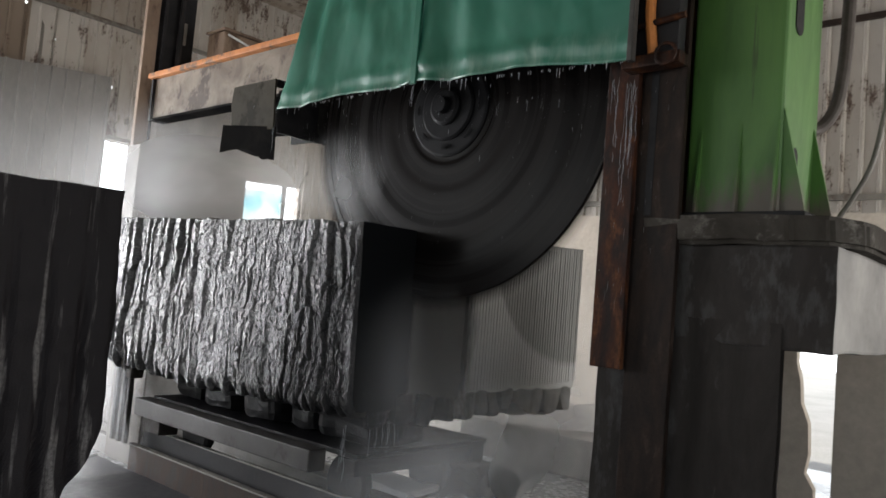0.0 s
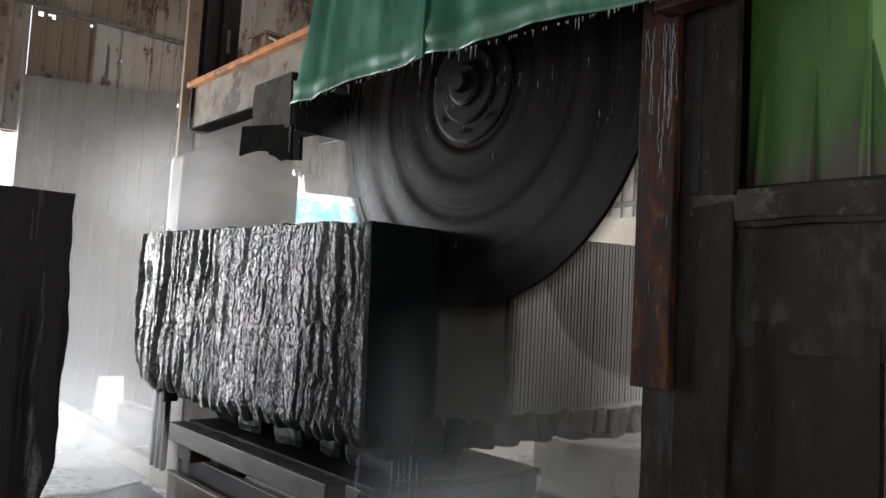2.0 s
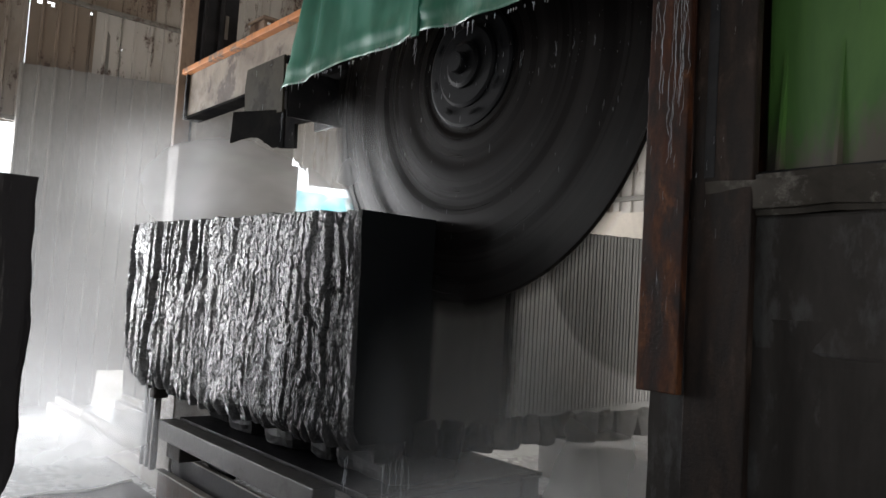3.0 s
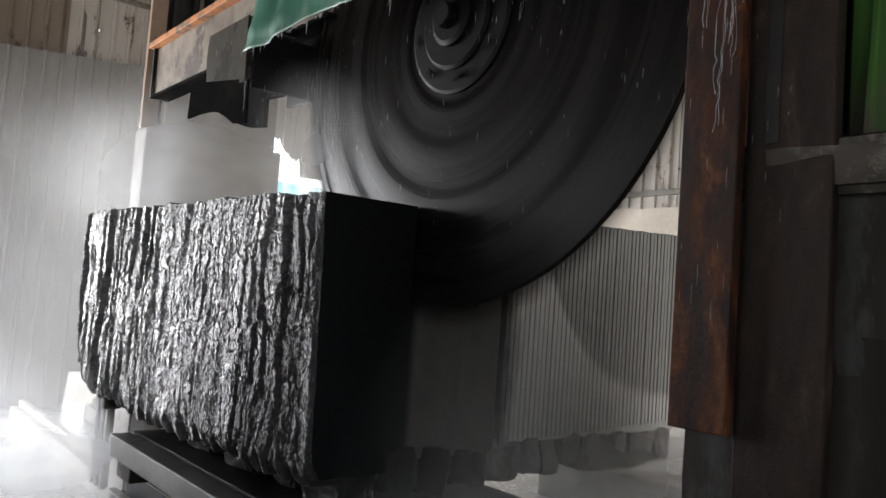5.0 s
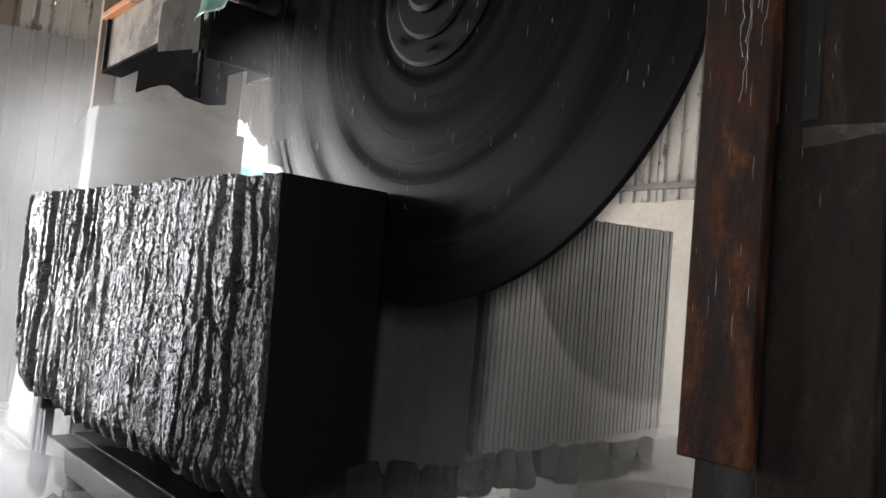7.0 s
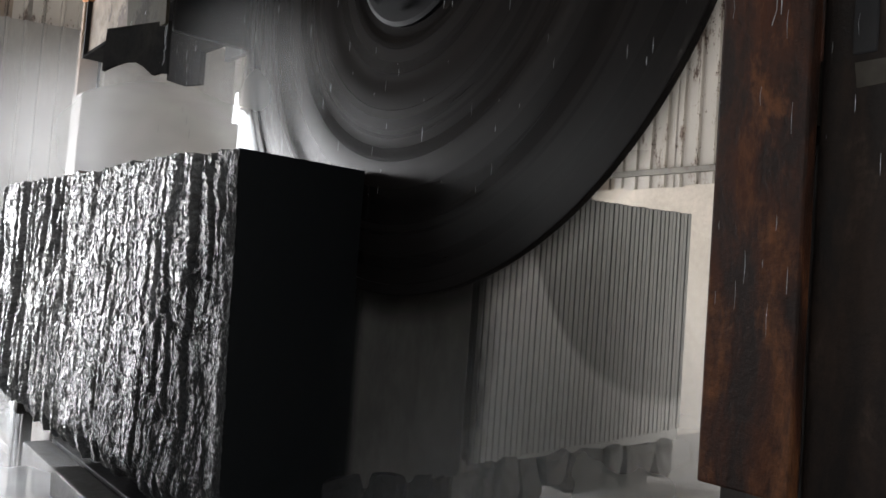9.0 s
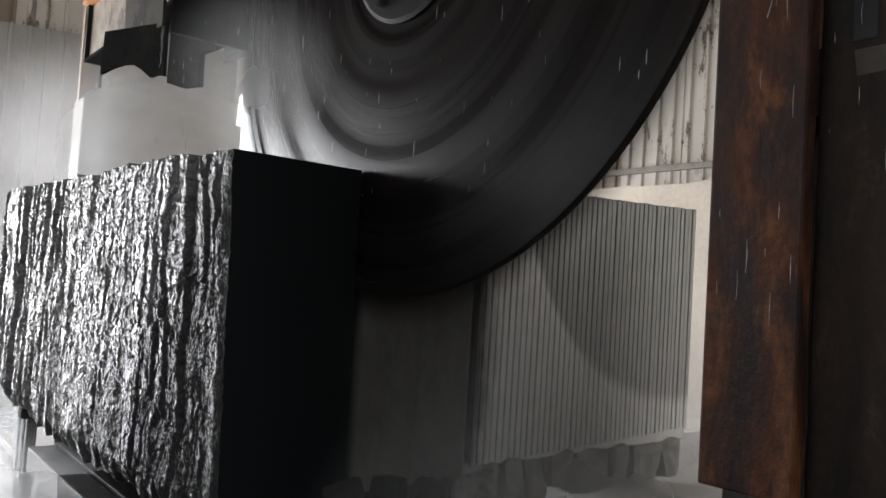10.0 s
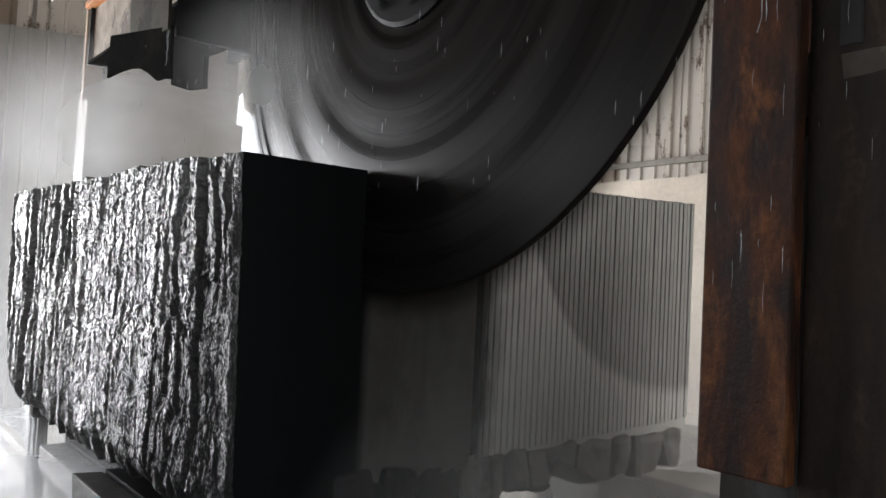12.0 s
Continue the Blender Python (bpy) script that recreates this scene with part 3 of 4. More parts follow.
def rough_slab():
    n, m = 1250, 430
    Y, Q = np.meshgrid(np.linspace(0, 3.42, n), np.linspace(0, 1, m), indexing="ij")
    base = 0.885 + 0.05 * fbm(40, Y * 1.3, Y * 0 + 2.0, 3) + 0.75 * strips(Y - 0.05, 0.07, 0.22, 5) + 0.03 * fbm(45, Y * 14, Y * 0, 3) + 0.08 * np.clip((Y - 2.9) / 0.5, 0, 1)
    top = 2.10 + 0.015 * Y + 0.016 * fbm(48, Y * 9, Y * 0, 4, 0.6)
    Z = base + (top - base) * Q
    lean = Y + 0.060 * (Z - 2.1) + 0.085 * fbm(50, Y * 1.5, Z * 1.0, 3) + 0.048 * fbm(54, Y * 4, Z * 3.4, 3) + 0.018 * fbm(57, Y * 22, Z * 15, 4, 0.6)
    lean = lean + facets(Y / 0.16 + 0.4 * fbm(80, Y * 5, Z * 5, 3), Z / 0.30 + 0.5 * fbm(82, Y * 5, Z * 5, 3), 75, 0.0, 0.060)
    deep = strips(lean, 0.08, 0.24, 5) * np.clip(0.85 + 2.2 * fbm(58, Y * 3.0, Z * 2.0, 3), 0.05, 1.8)
    small = strips(lean + 0.03 * fbm(90, Y * 9, Z * 7, 4, 0.6), 0.03, 0.10, 6) * np.clip(0.5 + 2.4 * fbm(92, Y * 4, Z * 2.4, 3), 0.0, 1.5)
    coarse = fbm(66, Y * 1.7, Z * 1.5, 3)
    wu, wv = Y + 0.02 * fbm(60, Y * 14, Z * 10, 2), Z + 0.03 * fbm(62, Y * 14, Z * 10, 2)
    broken = facets(wu / 0.050, wv / 0.095, 71, 0.008, 0.006)
    broken = broken + facets((wu + 0.3 * wv) / 0.022, (wv - 0.2 * wu) / 0.034, 72, 0.0080, 0.0036)
    crumb = facets(wu / 0.010, wv / 0.013, 73, 0.0042, 0.0020)
    grit = fbm(76, Y * 70, Z * 60, 3, 0.75)
    calm = np.clip(Y / 0.09, 0.30, 1)
    X = calm * (0.21 * deep + 0.11 * small + broken - 0.026 * coarse) + crumb - 0.0028 * grit - 0.010
    # the near edge is a little rounded, the foot and the far end are broken back
    X = X + 0.040 * np.clip((0.65 - Y) / 0.65, 0, 1) ** 2 * (0.5 + 0.8 * (2.1 - Z)) + 0.010 * np.clip((0.03 - Y) / 0.03, 0, 1)
    X = X + 0.06 * np.clip((0.09 - (Z - base)) / 0.09, 0, 1) ** 2 * (0.5 + fbm(70, Y * 4, Z * 4, 2))
    X = X + 0.07 * np.clip((Y - 3.25) / 0.15, 0, 1) ** 2
    Yw = Y + 0.12 * np.clip((Y - 2.7) / 0.7, 0, 1) * np.sin(np.clip((Z - 1.0) / 1.15, 0, 1) * math.pi) + 0.06 * np.clip(Y - 3.0, 0, 1) * fbm(74, Z * 5, Z * 0, 4) - 0.16 * np.clip((Y - 3.1) / 0.3, 0, 1) * np.clip((1.15 - Z) / 0.25, 0, 1)
    Yw = Yw + 0.009 * fbm(110, Y * 22, Z * 22, 3, 0.6) * np.clip(Y / 0.05, 0, 1)
    front = np.stack([X, Yw, Z], -1)
    back = front.copy()
    back[..., 0] = KX - 0.016
    ob = shell("drilled_face", front, back, GRANITE, block, "rough split face with vertical drill grooves")
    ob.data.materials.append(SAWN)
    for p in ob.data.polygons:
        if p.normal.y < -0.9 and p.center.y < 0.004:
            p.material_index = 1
    return ob


rough_slab()
arc = []
for k in range(0, 25):
    a = radians(-104 + 104 * k / 24 + 0) + math.pi / 2
    y, z = CY + RAD * math.cos(a - math.pi / 2), CZ + RAD * math.sin(a - math.pi / 2)
    if y >= 0 and z <= 2.13:
        arc.append((y, z))
arc.sort()
web = [(0.0, 1.0), (3.0, 1.0), (3.0, 2.13), (arc[-1][0] + 0.06, 2.12)] + arc[::-1] + [(0.0, arc[0][1])]
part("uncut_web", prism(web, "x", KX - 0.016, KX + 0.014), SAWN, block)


def sloped_box(x0, x1, y0, y1, z0, bevel=0.006):
    bm = box(x0, x1, y0, y1, z0, 2.1, bevel)
    for v in bm.verts:
        if v.co.z > 1.6:
            v.co.z += top_at(v.co.x, v.co.y) - 2.1
    return bm


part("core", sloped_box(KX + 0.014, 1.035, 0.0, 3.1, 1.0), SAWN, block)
bm = sloped_box(1.068, 2.53, 0.014, 3.1, 1.03)
for v in bm.verts:
    v.co.z -= 0.012 if v.co.z > 1.6 else 0.0
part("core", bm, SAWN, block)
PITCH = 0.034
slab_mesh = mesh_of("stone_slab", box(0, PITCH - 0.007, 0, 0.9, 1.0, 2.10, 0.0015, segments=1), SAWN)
rng = random.Random(4)
x = 1.070
while x + PITCH < 2.55:
    piece = part("stone_slab", slab_mesh, None, block)
    piece.location = (x, rng.uniform(-0.0015, 0.002), 0.036 * x + rng.uniform(-0.003, 0.002))
    x += PITCH

# broken stone base under the sawn end
bed = thing("packing_bed", "broken dark stone packing under the granite block", "stone packing")


def lump(x0, x1, y0, y1, z0, z1, seed, amp=0.03):
    bm = box(x0, x1, y0, y1, z0, z1, min(x1 - x0, y1 - y0, z1 - z0) * 0.22)
    bmesh.ops.subdivide_edges(bm, edges=[e for e in bm.edges if e.calc_length() > 0.05], cuts=3, use_grid_fill=True)
    for v in bm.verts:
        v.co += Vector(noise.noise_vector(v.co * 6 + Vector((seed, 0, 0)))) * amp + Vector(noise.noise_vector(v.co * 21 + Vector((seed, 3, 0)))) * amp * 0.35
    return bm


x, k = 0.20, 0
while x < 2.42:
    w = rng.uniform(0.12, 0.24)
    # stones left of 0.9 get the colour with the shade painted in
    part("stone", lump(x, min(x + w, 2.50), -0.012 + rng.uniform(-0.01, 0.03), 0.5, 0.85 + rng.uniform(-0.02, 0.05), 1.05, k, 0.028), PACK if x > 0.9 else SHADED_STONE, bed)
    x += w + rng.uniform(0.006, 0.03)
    k += 3
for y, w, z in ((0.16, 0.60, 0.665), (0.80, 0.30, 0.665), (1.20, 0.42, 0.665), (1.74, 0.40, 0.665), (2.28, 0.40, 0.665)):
    part("stone", lump(0.42 + 0.05 * math.sin(3 * y), 0.90, y, y + w, z, 0.985, k, 0.02), SHADED_STONE, bed)
    k += 3

for y, z, w in ((2.86, 0.86, 0.09), (2.74, 0.80, 0.12)):
    part("stone", lump(0.06, 0.06 + w, y, y + w * 0.8, z, 0.97, k, 0.012), SLURRY, bed)
    k += 3

# ---- trolley and gutter under the block ----
trolley = thing("block_trolley", "steel block trolley, wet and dark, standing on rails", "trolley")
part("side_beam", box(0.10, 0.24, 0.40, 2.70, 0.515, 0.655, 0.01), WET_STEEL, trolley, "wet steel side beam")
part("side_beam", box(1.36, 1.50, 0.10, 2.70, 0.515, 0.655, 0.01), DARK_STEEL, trolley)
for y in (0.12, 0.9, 1.8, 2.5):
    part("cross_beam", box(0.24, 1.36, y, y + 0.14, 0.53, 0.63, 0.008), DARK_STEEL, trolley)
part("side_block", box(0.13, 0.30, 2.32, 2.58, 0.40, 0.515, 0.012), SLURRY, trolley, "dark wet block bolted under the side beam")
# the deck borrows the hub's black as painted shade under the block
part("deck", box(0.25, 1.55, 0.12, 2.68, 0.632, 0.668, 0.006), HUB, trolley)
for x in (0.42, 1.2):
    for y in (0.35, 2.2):
        bm = lathe([(0.0, -0.05), (0.17, -0.05), (0.19, -0.03), (0.19, -0.02), (0.16, -0.01), (0.16, 0.05), (0.0, 0.05)], 28)
        for v in bm.verts:
            v.co += Vector((x, y, 0.43))
        part("wheel", bm, DARK_STEEL, trolley)
rails = thing("rail_track", "pair of wet steel rails in the shed floor", "rail", kind="structure")
for x in (0.42, 1.2):
    part("rail", box(x - 0.03, x + 0.03, -1.2, 7.0, 0.17, 0.24, 0.008), GREY_STEEL, rails)
    part("rail_base", box(x - 0.11, x + 0.11, -1.2, 7.0, 0.0, 0.17, 0.01), CONCRETE, rails)
gutter = thing("gutter_trough", "rusty steel gutter trough beside the trolley", "trough")
part("trough_wall", box(0.205, 0.225, -1.2, 2.91, 0.0, 0.225, 0.004), MUD_RUST, gutter)
part("trough_lip", box(0.292, 0.328, -1.2, 2.88, 0.361, 0.373, 0.003), GREY_STEEL, gutter)
part("trough_wall", box(0.300, 0.32, -1.2, 2.88, 0.0, 0.361, 0.004), DARK_STEEL, gutter)
part("trough_floor", box(0.225, 0.30, -1.2, 2.89, 0.06, 0.10), FLOOR, gutter)
part("trough_lip", box(0.185, 0.245, -1.2, 2.91, 0.225, 0.237, 0.003), GREY_STEEL, gutter)

part("trough_end", box(0.225, 0.30, 2.875, 2.90, 0.0, 0.215, 0.003), DARK_RUST, gutter)
part("splash_board", box(0.30, 0.318, 2.95, 3.55, 0.0, 0.84, 0.004), GREY_STEEL, trolley, "pale wet splash board")
for k in range(6):
    part("end_bar", box(0.12 + 0.03 * (k % 2), 0.16 + 0.03 * (k % 2), 2.86 + 0.055 * k, 2.90 + 0.055 * k, 0.24, 0.93, 0.006), WET_STEEL, trolley)

chip = thing("stone_offcut", "pale wet stone offcut lying on the ground", "stone")
part("stone", lump(0.80, 1.14, 0.20, 0.76, 0.30, 0.35, 50, 0.02), WHITE_LIME, chip)
tagged(part("stone_rubble", lump(1.5, 2.0, 0.10, 0.60, 0.0, 0.40, 61, 0.06), SLURRY), "dark wet lump of stone rubble", "rubble")
plinth = tagged(part("low_plinth", box(3.75, 6.9, -0.6, 2.2, 0, 0.40, 0.02), CONCRETE), "low grey concrete plinth on the floor", "plinth")

pts = [(-4.5, -1.0), (0.20, -1.0), (0.20, 2.95)]
k = 0.2
while k > -4.5:
    pts.append((k, 3.38 + 0.10 * math.sin(2.3 * k) + 0.05 * math.sin(9 * k)))
    k -= 0.08
pool = prism(pts, "z", 0.004, 0.016)
tagged(part("slurry_pool", pool, WET_SLURRY), "dark pool of wet stone slurry on the floor", "slurry")
edge = bmesh.new()
tube([(x, y + 0.01, 0.018) for x, y in pts[3:]], [0.012 + 0.010 * math.sin(5 * x) ** 2 for x, y in pts[3:]], 6, edge)
tagged(part("foam_edge", edge, WHITE_LIME), "pale foam along the edge of the slurry pool", "foam")

# ---- saw blade ----
blade = thing("saw_blade", "large spinning circular saw blade of wet dark steel", "saw blade", (KX, CY, CZ))
prof = []
for k in range(0, 141):
    r = 0.30 + (RAD - 0.035 - 0.30) * k / 140
    a, b = [(p, q) for p, q in ((0.29, 0.37), (0.37, 0.55), (0.55, 0.78), (0.78, 1.0), (1.0, 1.25)) if p <= r < q][0]
    w = (r - a) / (b - a)
    wob = 0.0034 * (0.5 - 0.5 * math.cos(math.pi * min(w / 0.68, (1 - w) / 0.32)))
    prof.append((r, -0.007 + wob))
prof.append((RAD - 0.03, 0.006))
prof.append((0.30, 0.006))
part("disc", lathe(prof, 160), BLADE, blade, smooth=True)
flange = part("flange", lathe([(0.0, -0.075), (0.10, -0.075), (0.12, -0.065), (0.12, -0.045), (0.20, -0.045), (0.215, -0.035), (0.215, -0.024), (0.30, -0.022), (0.315, -0.016), (0.315, 0.02), (0.0, 0.02)], 64), HUB, blade, "stepped black clamping flange", smooth=False)
bolt_mesh = None
for k in range(8):
    a = 2 * math.pi * k / 8
    if bolt_mesh is None:
        bolt_mesh = mesh_of("bolt", lathe([(0.0, -0.018), (0.016, -0.018), (0.018, -0.014), (0.018, 0.0)], 6), HUB)
    b = part("bolt", bolt_mesh, None, flange)
    b.location = (-0.032, 0.255 * math.cos(a), 0.255 * math.sin(a))
part("shaft", lathe([(0.0, -0.12), (0.05, -0.12), (0.055, -0.11), (0.055, 0.5), (0.0, 0.5)], 24), HUB, blade)
seg = bmesh.new()
steps, span = 4, 2 * math.pi / 84 * 0.975
for i in range(steps):
    a0, a1 = span * i / steps, span * (i + 1) / steps
    q = [(r * math.cos(a), r * math.sin(a)) for r, a in ((RAD - 0.036, a0), (RAD, a0), (RAD, a1), (RAD - 0.036, a1))]
    prism(q, "x", -0.012, 0.011, seg)
bmesh.ops.remove_doubles(seg, verts=seg.verts, dist=1e-5)
seg_mesh = mesh_of("segment", seg, BLADE)
for k in range(84):
    s = part("segment", seg_mesh, None, blade)
    s.rotation_euler = (2 * math.pi * k / 84, 0, 0)



def blur_matter():
    """Dark see-through ring added for the blur of the spinning rim, thinning outwards."""
    t = Tree("rim blur")
    sep = t.node("SeparateXYZ")
    t.link(t.node("TexCoord").outputs["Object"], sep.inputs[0])
    rad = t.math("SQRT", t.math("ADD", t.math("POWER", sep.outputs[1], 2.0), t.math("POWER", sep.outputs[2], 2.0)))
    alpha = t.math("DIVIDE", t.math("SUBTRACT", RAD + 0.10, rad), 0.104, True)
    t.put(Base_Color=(0.008, 0.007, 0.0065), Roughness=0.8, Specular_IOR_Level=0.0, Alpha=t.math("POWER", alpha, 1.4))
    return t.m


part("blur_ring", lathe([(RAD - 0.004, -0.0125), (RAD + 0.10, -0.0125)], 120), blur_matter(), blade, "soft dark blur round the spinning rim")

# ---- hood, tarpaulin and guide beam ----
hood = thing("blade_hood", "black steel hood over the saw blade", "machine hood")
part("back_plate", prism([(-1.62, 2.83), (1.68, 2.83), (1.68, 3.12), (1.10, 3.16), (0.80, 4.6), (-1.62, 4.6)], "x", 0.66, 0.69), DARK_STEEL, hood)
part("top_plate", box(0.14, 0.655, -1.58, 0.75, 4.5, 4.55, 0.004), DARK_STEEL, hood)
part("end_plate", box(0.24, 0.655, 1.28, 1.31, 2.80, 3.12, 0.004), DARK_STEEL, hood)
part("end_plate", box(0.14, 0.66, -1.62, -1.59, 2.9, 4.5, 0.004), DARK_STEEL, hood)
part("skirt", prism([(2.35, 2.82), (2.1, 2.75), (1.85, 2.72), (1.86, 2.90), (1.26, 2.87), (1.21, 2.78), (1.04, 2.745), (0.90, 2.74), (0.90, 3.6), (2.35, 3.2)], "x", 0.60, 0.63), RUBBER, hood, "black rubber splash skirt")
part("gearbox", box(0.70, 1.2, -0.65, 0.45, 2.55, 3.4, 0.05), DARK_STEEL, hood)


def tarpaulin():
    root = thing("tarpaulin", "wet green tarpaulin hung as a splash guard over the blade", "tarpaulin")
    for name, ya, yb, za, zb, seed in (("tarp_sheet", 1.13, -0.225, 2.925, 2.945, 3), ("tarp_sheet", -0.245, -1.64, 2.945, 2.885, 9)):
        n, m = 110, 70
        U, V = np.meshgrid(np.linspace(0, 1, n), np.linspace(0, 1, m), indexing="ij")
        slant = 0.36 * np.clip(V, 0, 1) * (1 - U) if ya > 1 else 0
        Y = ya + (yb - ya) * U - slant * (1 if ya > 1 else 0)
        Z = za + (zb - za) * U + V * 1.25 + 0.012 * np.sin(U * 9 + seed) * (1 - V)
        folds = 0.045 * fbm(seed, U * 3.2 + 0.5 * V, V * 0.7 + seed, 3) + 0.016 * np.sin(U * 26 + 3 * V + seed) * np.exp(-((U - 0.18) / 0.22) ** 2)
        band = 0.085 + 0.03 * fbm(seed + 3, U * 3, U * 0, 2)
        hem = -0.010 * np.exp(-(((V - band) / 0.035) ** 2)) * (0.9 + 1.4 * fbm(seed + 5, U * 5, V * 2, 3)) - 0.010 * np.exp(-((V / 0.02) ** 2))
        creases = 0.010 * fbm(seed + 8, U * 9 + 2 * V, V * 5, 4)
        X = 0.11 + folds + hem + creases + 0.05 * V - 0.03 * np.exp(-((U - 1.0) / 0.06) ** 2) * (1 if ya > 1 else 0)
        front = np.stack([X, Y, Z], -1)
        back = front.copy()
        back[..., 0] += 0.004
        s = shell(name, front, back, TARP, root)
        s.data.polygons.foreach_set("use_smooth", [True] * len(s.data.polygons))
    part("seam_strap", box(0.085, 0.10, -0.262, -0.215, 2.93, 4.2, 0.004), TARP, root, "overlapped seam of the tarpaulin")
    part("end_bar", box(0.09, 0.13, -1.675, -1.645, 2.86, 4.2, 0.006), WET_STEEL, root, "muddy steel edge bar")
    return root


tarpaulin()
beam = thing("guide_beam", "mud-splashed steel guide beam with an orange top flange", "machine beam")
part("web", box(0.50, 0.56, 0.9, 3.76, 3.20, 3.60, 0.006), BEAM_PAINT, beam)
part("top_flange", box(0.44, 0.66, 0.9, 3.80, 3.60, 3.65, 0.006), ORANGE, beam, "orange painted top flange")
part("bottom_flange", box(0.47, 0.62, 0.9, 3.74, 3.175, 3.20, 0.005), RUBBER, beam)
part("end_plate", box(0.47, 0.62, 3.74, 3.775, 3.18, 3.60, 0.005), DARK_STEEL, beam)

flap = thing("splash_plate", "muddy grey splash plate with a black rubber flap", "splash guard")
part("plate", prism([(1.87, 3.07), (1.83, 2.83), (1.285, 2.82), (1.31, 3.20), (1.85, 3.20)], "x", 0.20, 0.215), SHADED_OLIVE, flap)
bm = prism([(1.77, 2.866), (1.29, 2.84), (1.28, 2.59), (1.33, 2.60), (1.38, 2.595), (1.45, 2.64), (1.52, 2.672), (1.60, 2.68), (1.69, 2.672), (1.78, 2.655)], "x", 0.216, 0.23, None)
for v in bm.verts:
    v.co.x -= 0.277 * (v.co.y - 1.30)
part("rubber_flap", bm, RUBBER, flap, "torn black rubber flap, hung askew")
part("hanger", box(0.22, 0.50, 1.30, 1.34, 3.15, 3.20, 0.004), DARK_STEEL, flap)

# ---- pedestals and columns ----
ped_far = thing("concrete_pedestal", "tall smooth grey concrete machine pedestal, wet with mist", "pedestal", group="machine pedestals")
part("body", box(0.57, 1.86, 4.08, 4.36, 0, 3.0, 0.015), CONCRETE, ped_far)
col_far = thing("machine_column", "brown and dark steel machine column on the pedestal", "machine column")
part("face_plate", box(0.57, 0.71, 4.24, 4.30, 2.99, 6.4, 0.006), BROWN, col_far)
part("web", box(0.72, 1.15, 4.30, 4.36, 2.99, 6.4, 0.006), DARK_STEEL, col_far)
part("tie_plate", box(0.72, 1.78, 4.082, 4.20, 2.99, 3.62, 0.002), CONCRETE, col_far)
part("guide_rod", tube([(0.96, 4.24, 3.0), (0.96, 4.24, 6.4)], 0.03), DARK_STEEL, col_far)
part("guide_rod", tube([(0.78, 4.24, 3.0), (0.78, 4.24, 6.4)], 0.02), DARK_STEEL, col_far)
part("gauge_plate", box(0.985, 1.02, 4.22, 4.235, 4.18, 4.42, 0.003), GREY_STEEL, col_far)
box_brown = thing("cable_box", "small brown cable box behind the guide beam", "box")
part("body", box(1.12, 1.60, 3.62, 3.95, 3.62, 4.28, 0.02), BROWN, box_brown)
part("lid", box(1.10, 1.62, 3.60, 3.97, 4.28, 4.31, 0.008), BROWN, box_brown)
part("bracket", box(0.62, 1.6, 3.66, 3.74, 3.55, 3.63, 0.006), DARK_STEEL, box_brown)
part("conduit", tube([(1.15, 3.605, 4.24), (1.6, 3.605, 4.15)], 0.012), WHITE_LIME, box_brown, "pale conduit")

ped = thing("concrete_pedestal", "dark slurry-coated concrete pedestal under the green column", "pedestal", group="machine pedestals")
bm = prism([(0.391, -1.43), (0.391, -2.34), (2.1, -1.72), (2.1, -1.43)], "z", 0.0, 1.70)
bmesh.ops.bevel(bm, geom=bm.edges[:], offset=0.015, segments=2, affect="EDGES")
bmesh.ops.subdivide_edges(bm, edges=[e for e in bm.edges if e.calc_length() > 0.2], cuts=11, use_grid_fill=True)
for v in bm.verts:
    v.co += Vector(noise.noise_vector(v.co * 4.0 + Vector((5, 0, 0)))) * 0.015
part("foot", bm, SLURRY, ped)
bm = box(0.392, 1.9, -2.53, -1.43, 1.575, 2.03, 0.015)
bmesh.ops.subdivide_edges(bm, edges=[e for e in bm.edges if e.calc_length() > 0.2], cuts=9, use_grid_fill=True)
for v in bm.verts:
    v.co += Vector(noise.noise_vector(v.co * 5.0)) * 0.010
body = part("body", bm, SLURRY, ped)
# its south side is lit: paler concrete puts that light into the colour
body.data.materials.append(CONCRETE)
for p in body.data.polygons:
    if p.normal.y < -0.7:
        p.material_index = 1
bm = prism([(0.34, -1.46), (0.34, -2.35), (0.40, -2.50), (0.56, -2.60), (1.95, -2.60), (1.95, -1.42), (0.37, -1.42)], "z", 2.03, 2.16)
bmesh.ops.bevel(bm, geom=bm.edges[:], offset=0.02, segments=2, affect="EDGES")
bmesh.ops.subdivide_edges(bm, edges=[e for e in bm.edges if e.calc_length() > 0.2], cuts=6, use_grid_fill=True)
for v in bm.verts:
    v.co += Vector(noise.noise_vector(v.co * 4.0)) * 0.018
part("cap", bm, CAP, ped, "worn concrete cap slab with dried slurry")

guide = thing("guide_column", "rusty wet steel guide column with water running down", "machine column")
part("front_flange", box(0.30, 0.335, -1.61, -1.44, 1.405, 5.6, 0.005), RUST, guide)
part("side_plate", box(0.338, 0.375, -1.84, -1.61, 0.0, 5.6, 0.005), PLATE_RUST, guide, "blackened wet side plate")
part("rear_flange", box(0.56, 0.60, -1.78, -1.44, 2.16, 5.6, 0.005), RUST, guide)
part("web", box(0.335, 0.56, -1.70, -1.66, 2.16, 5.6, 0.004), DARK_STEEL, guide)

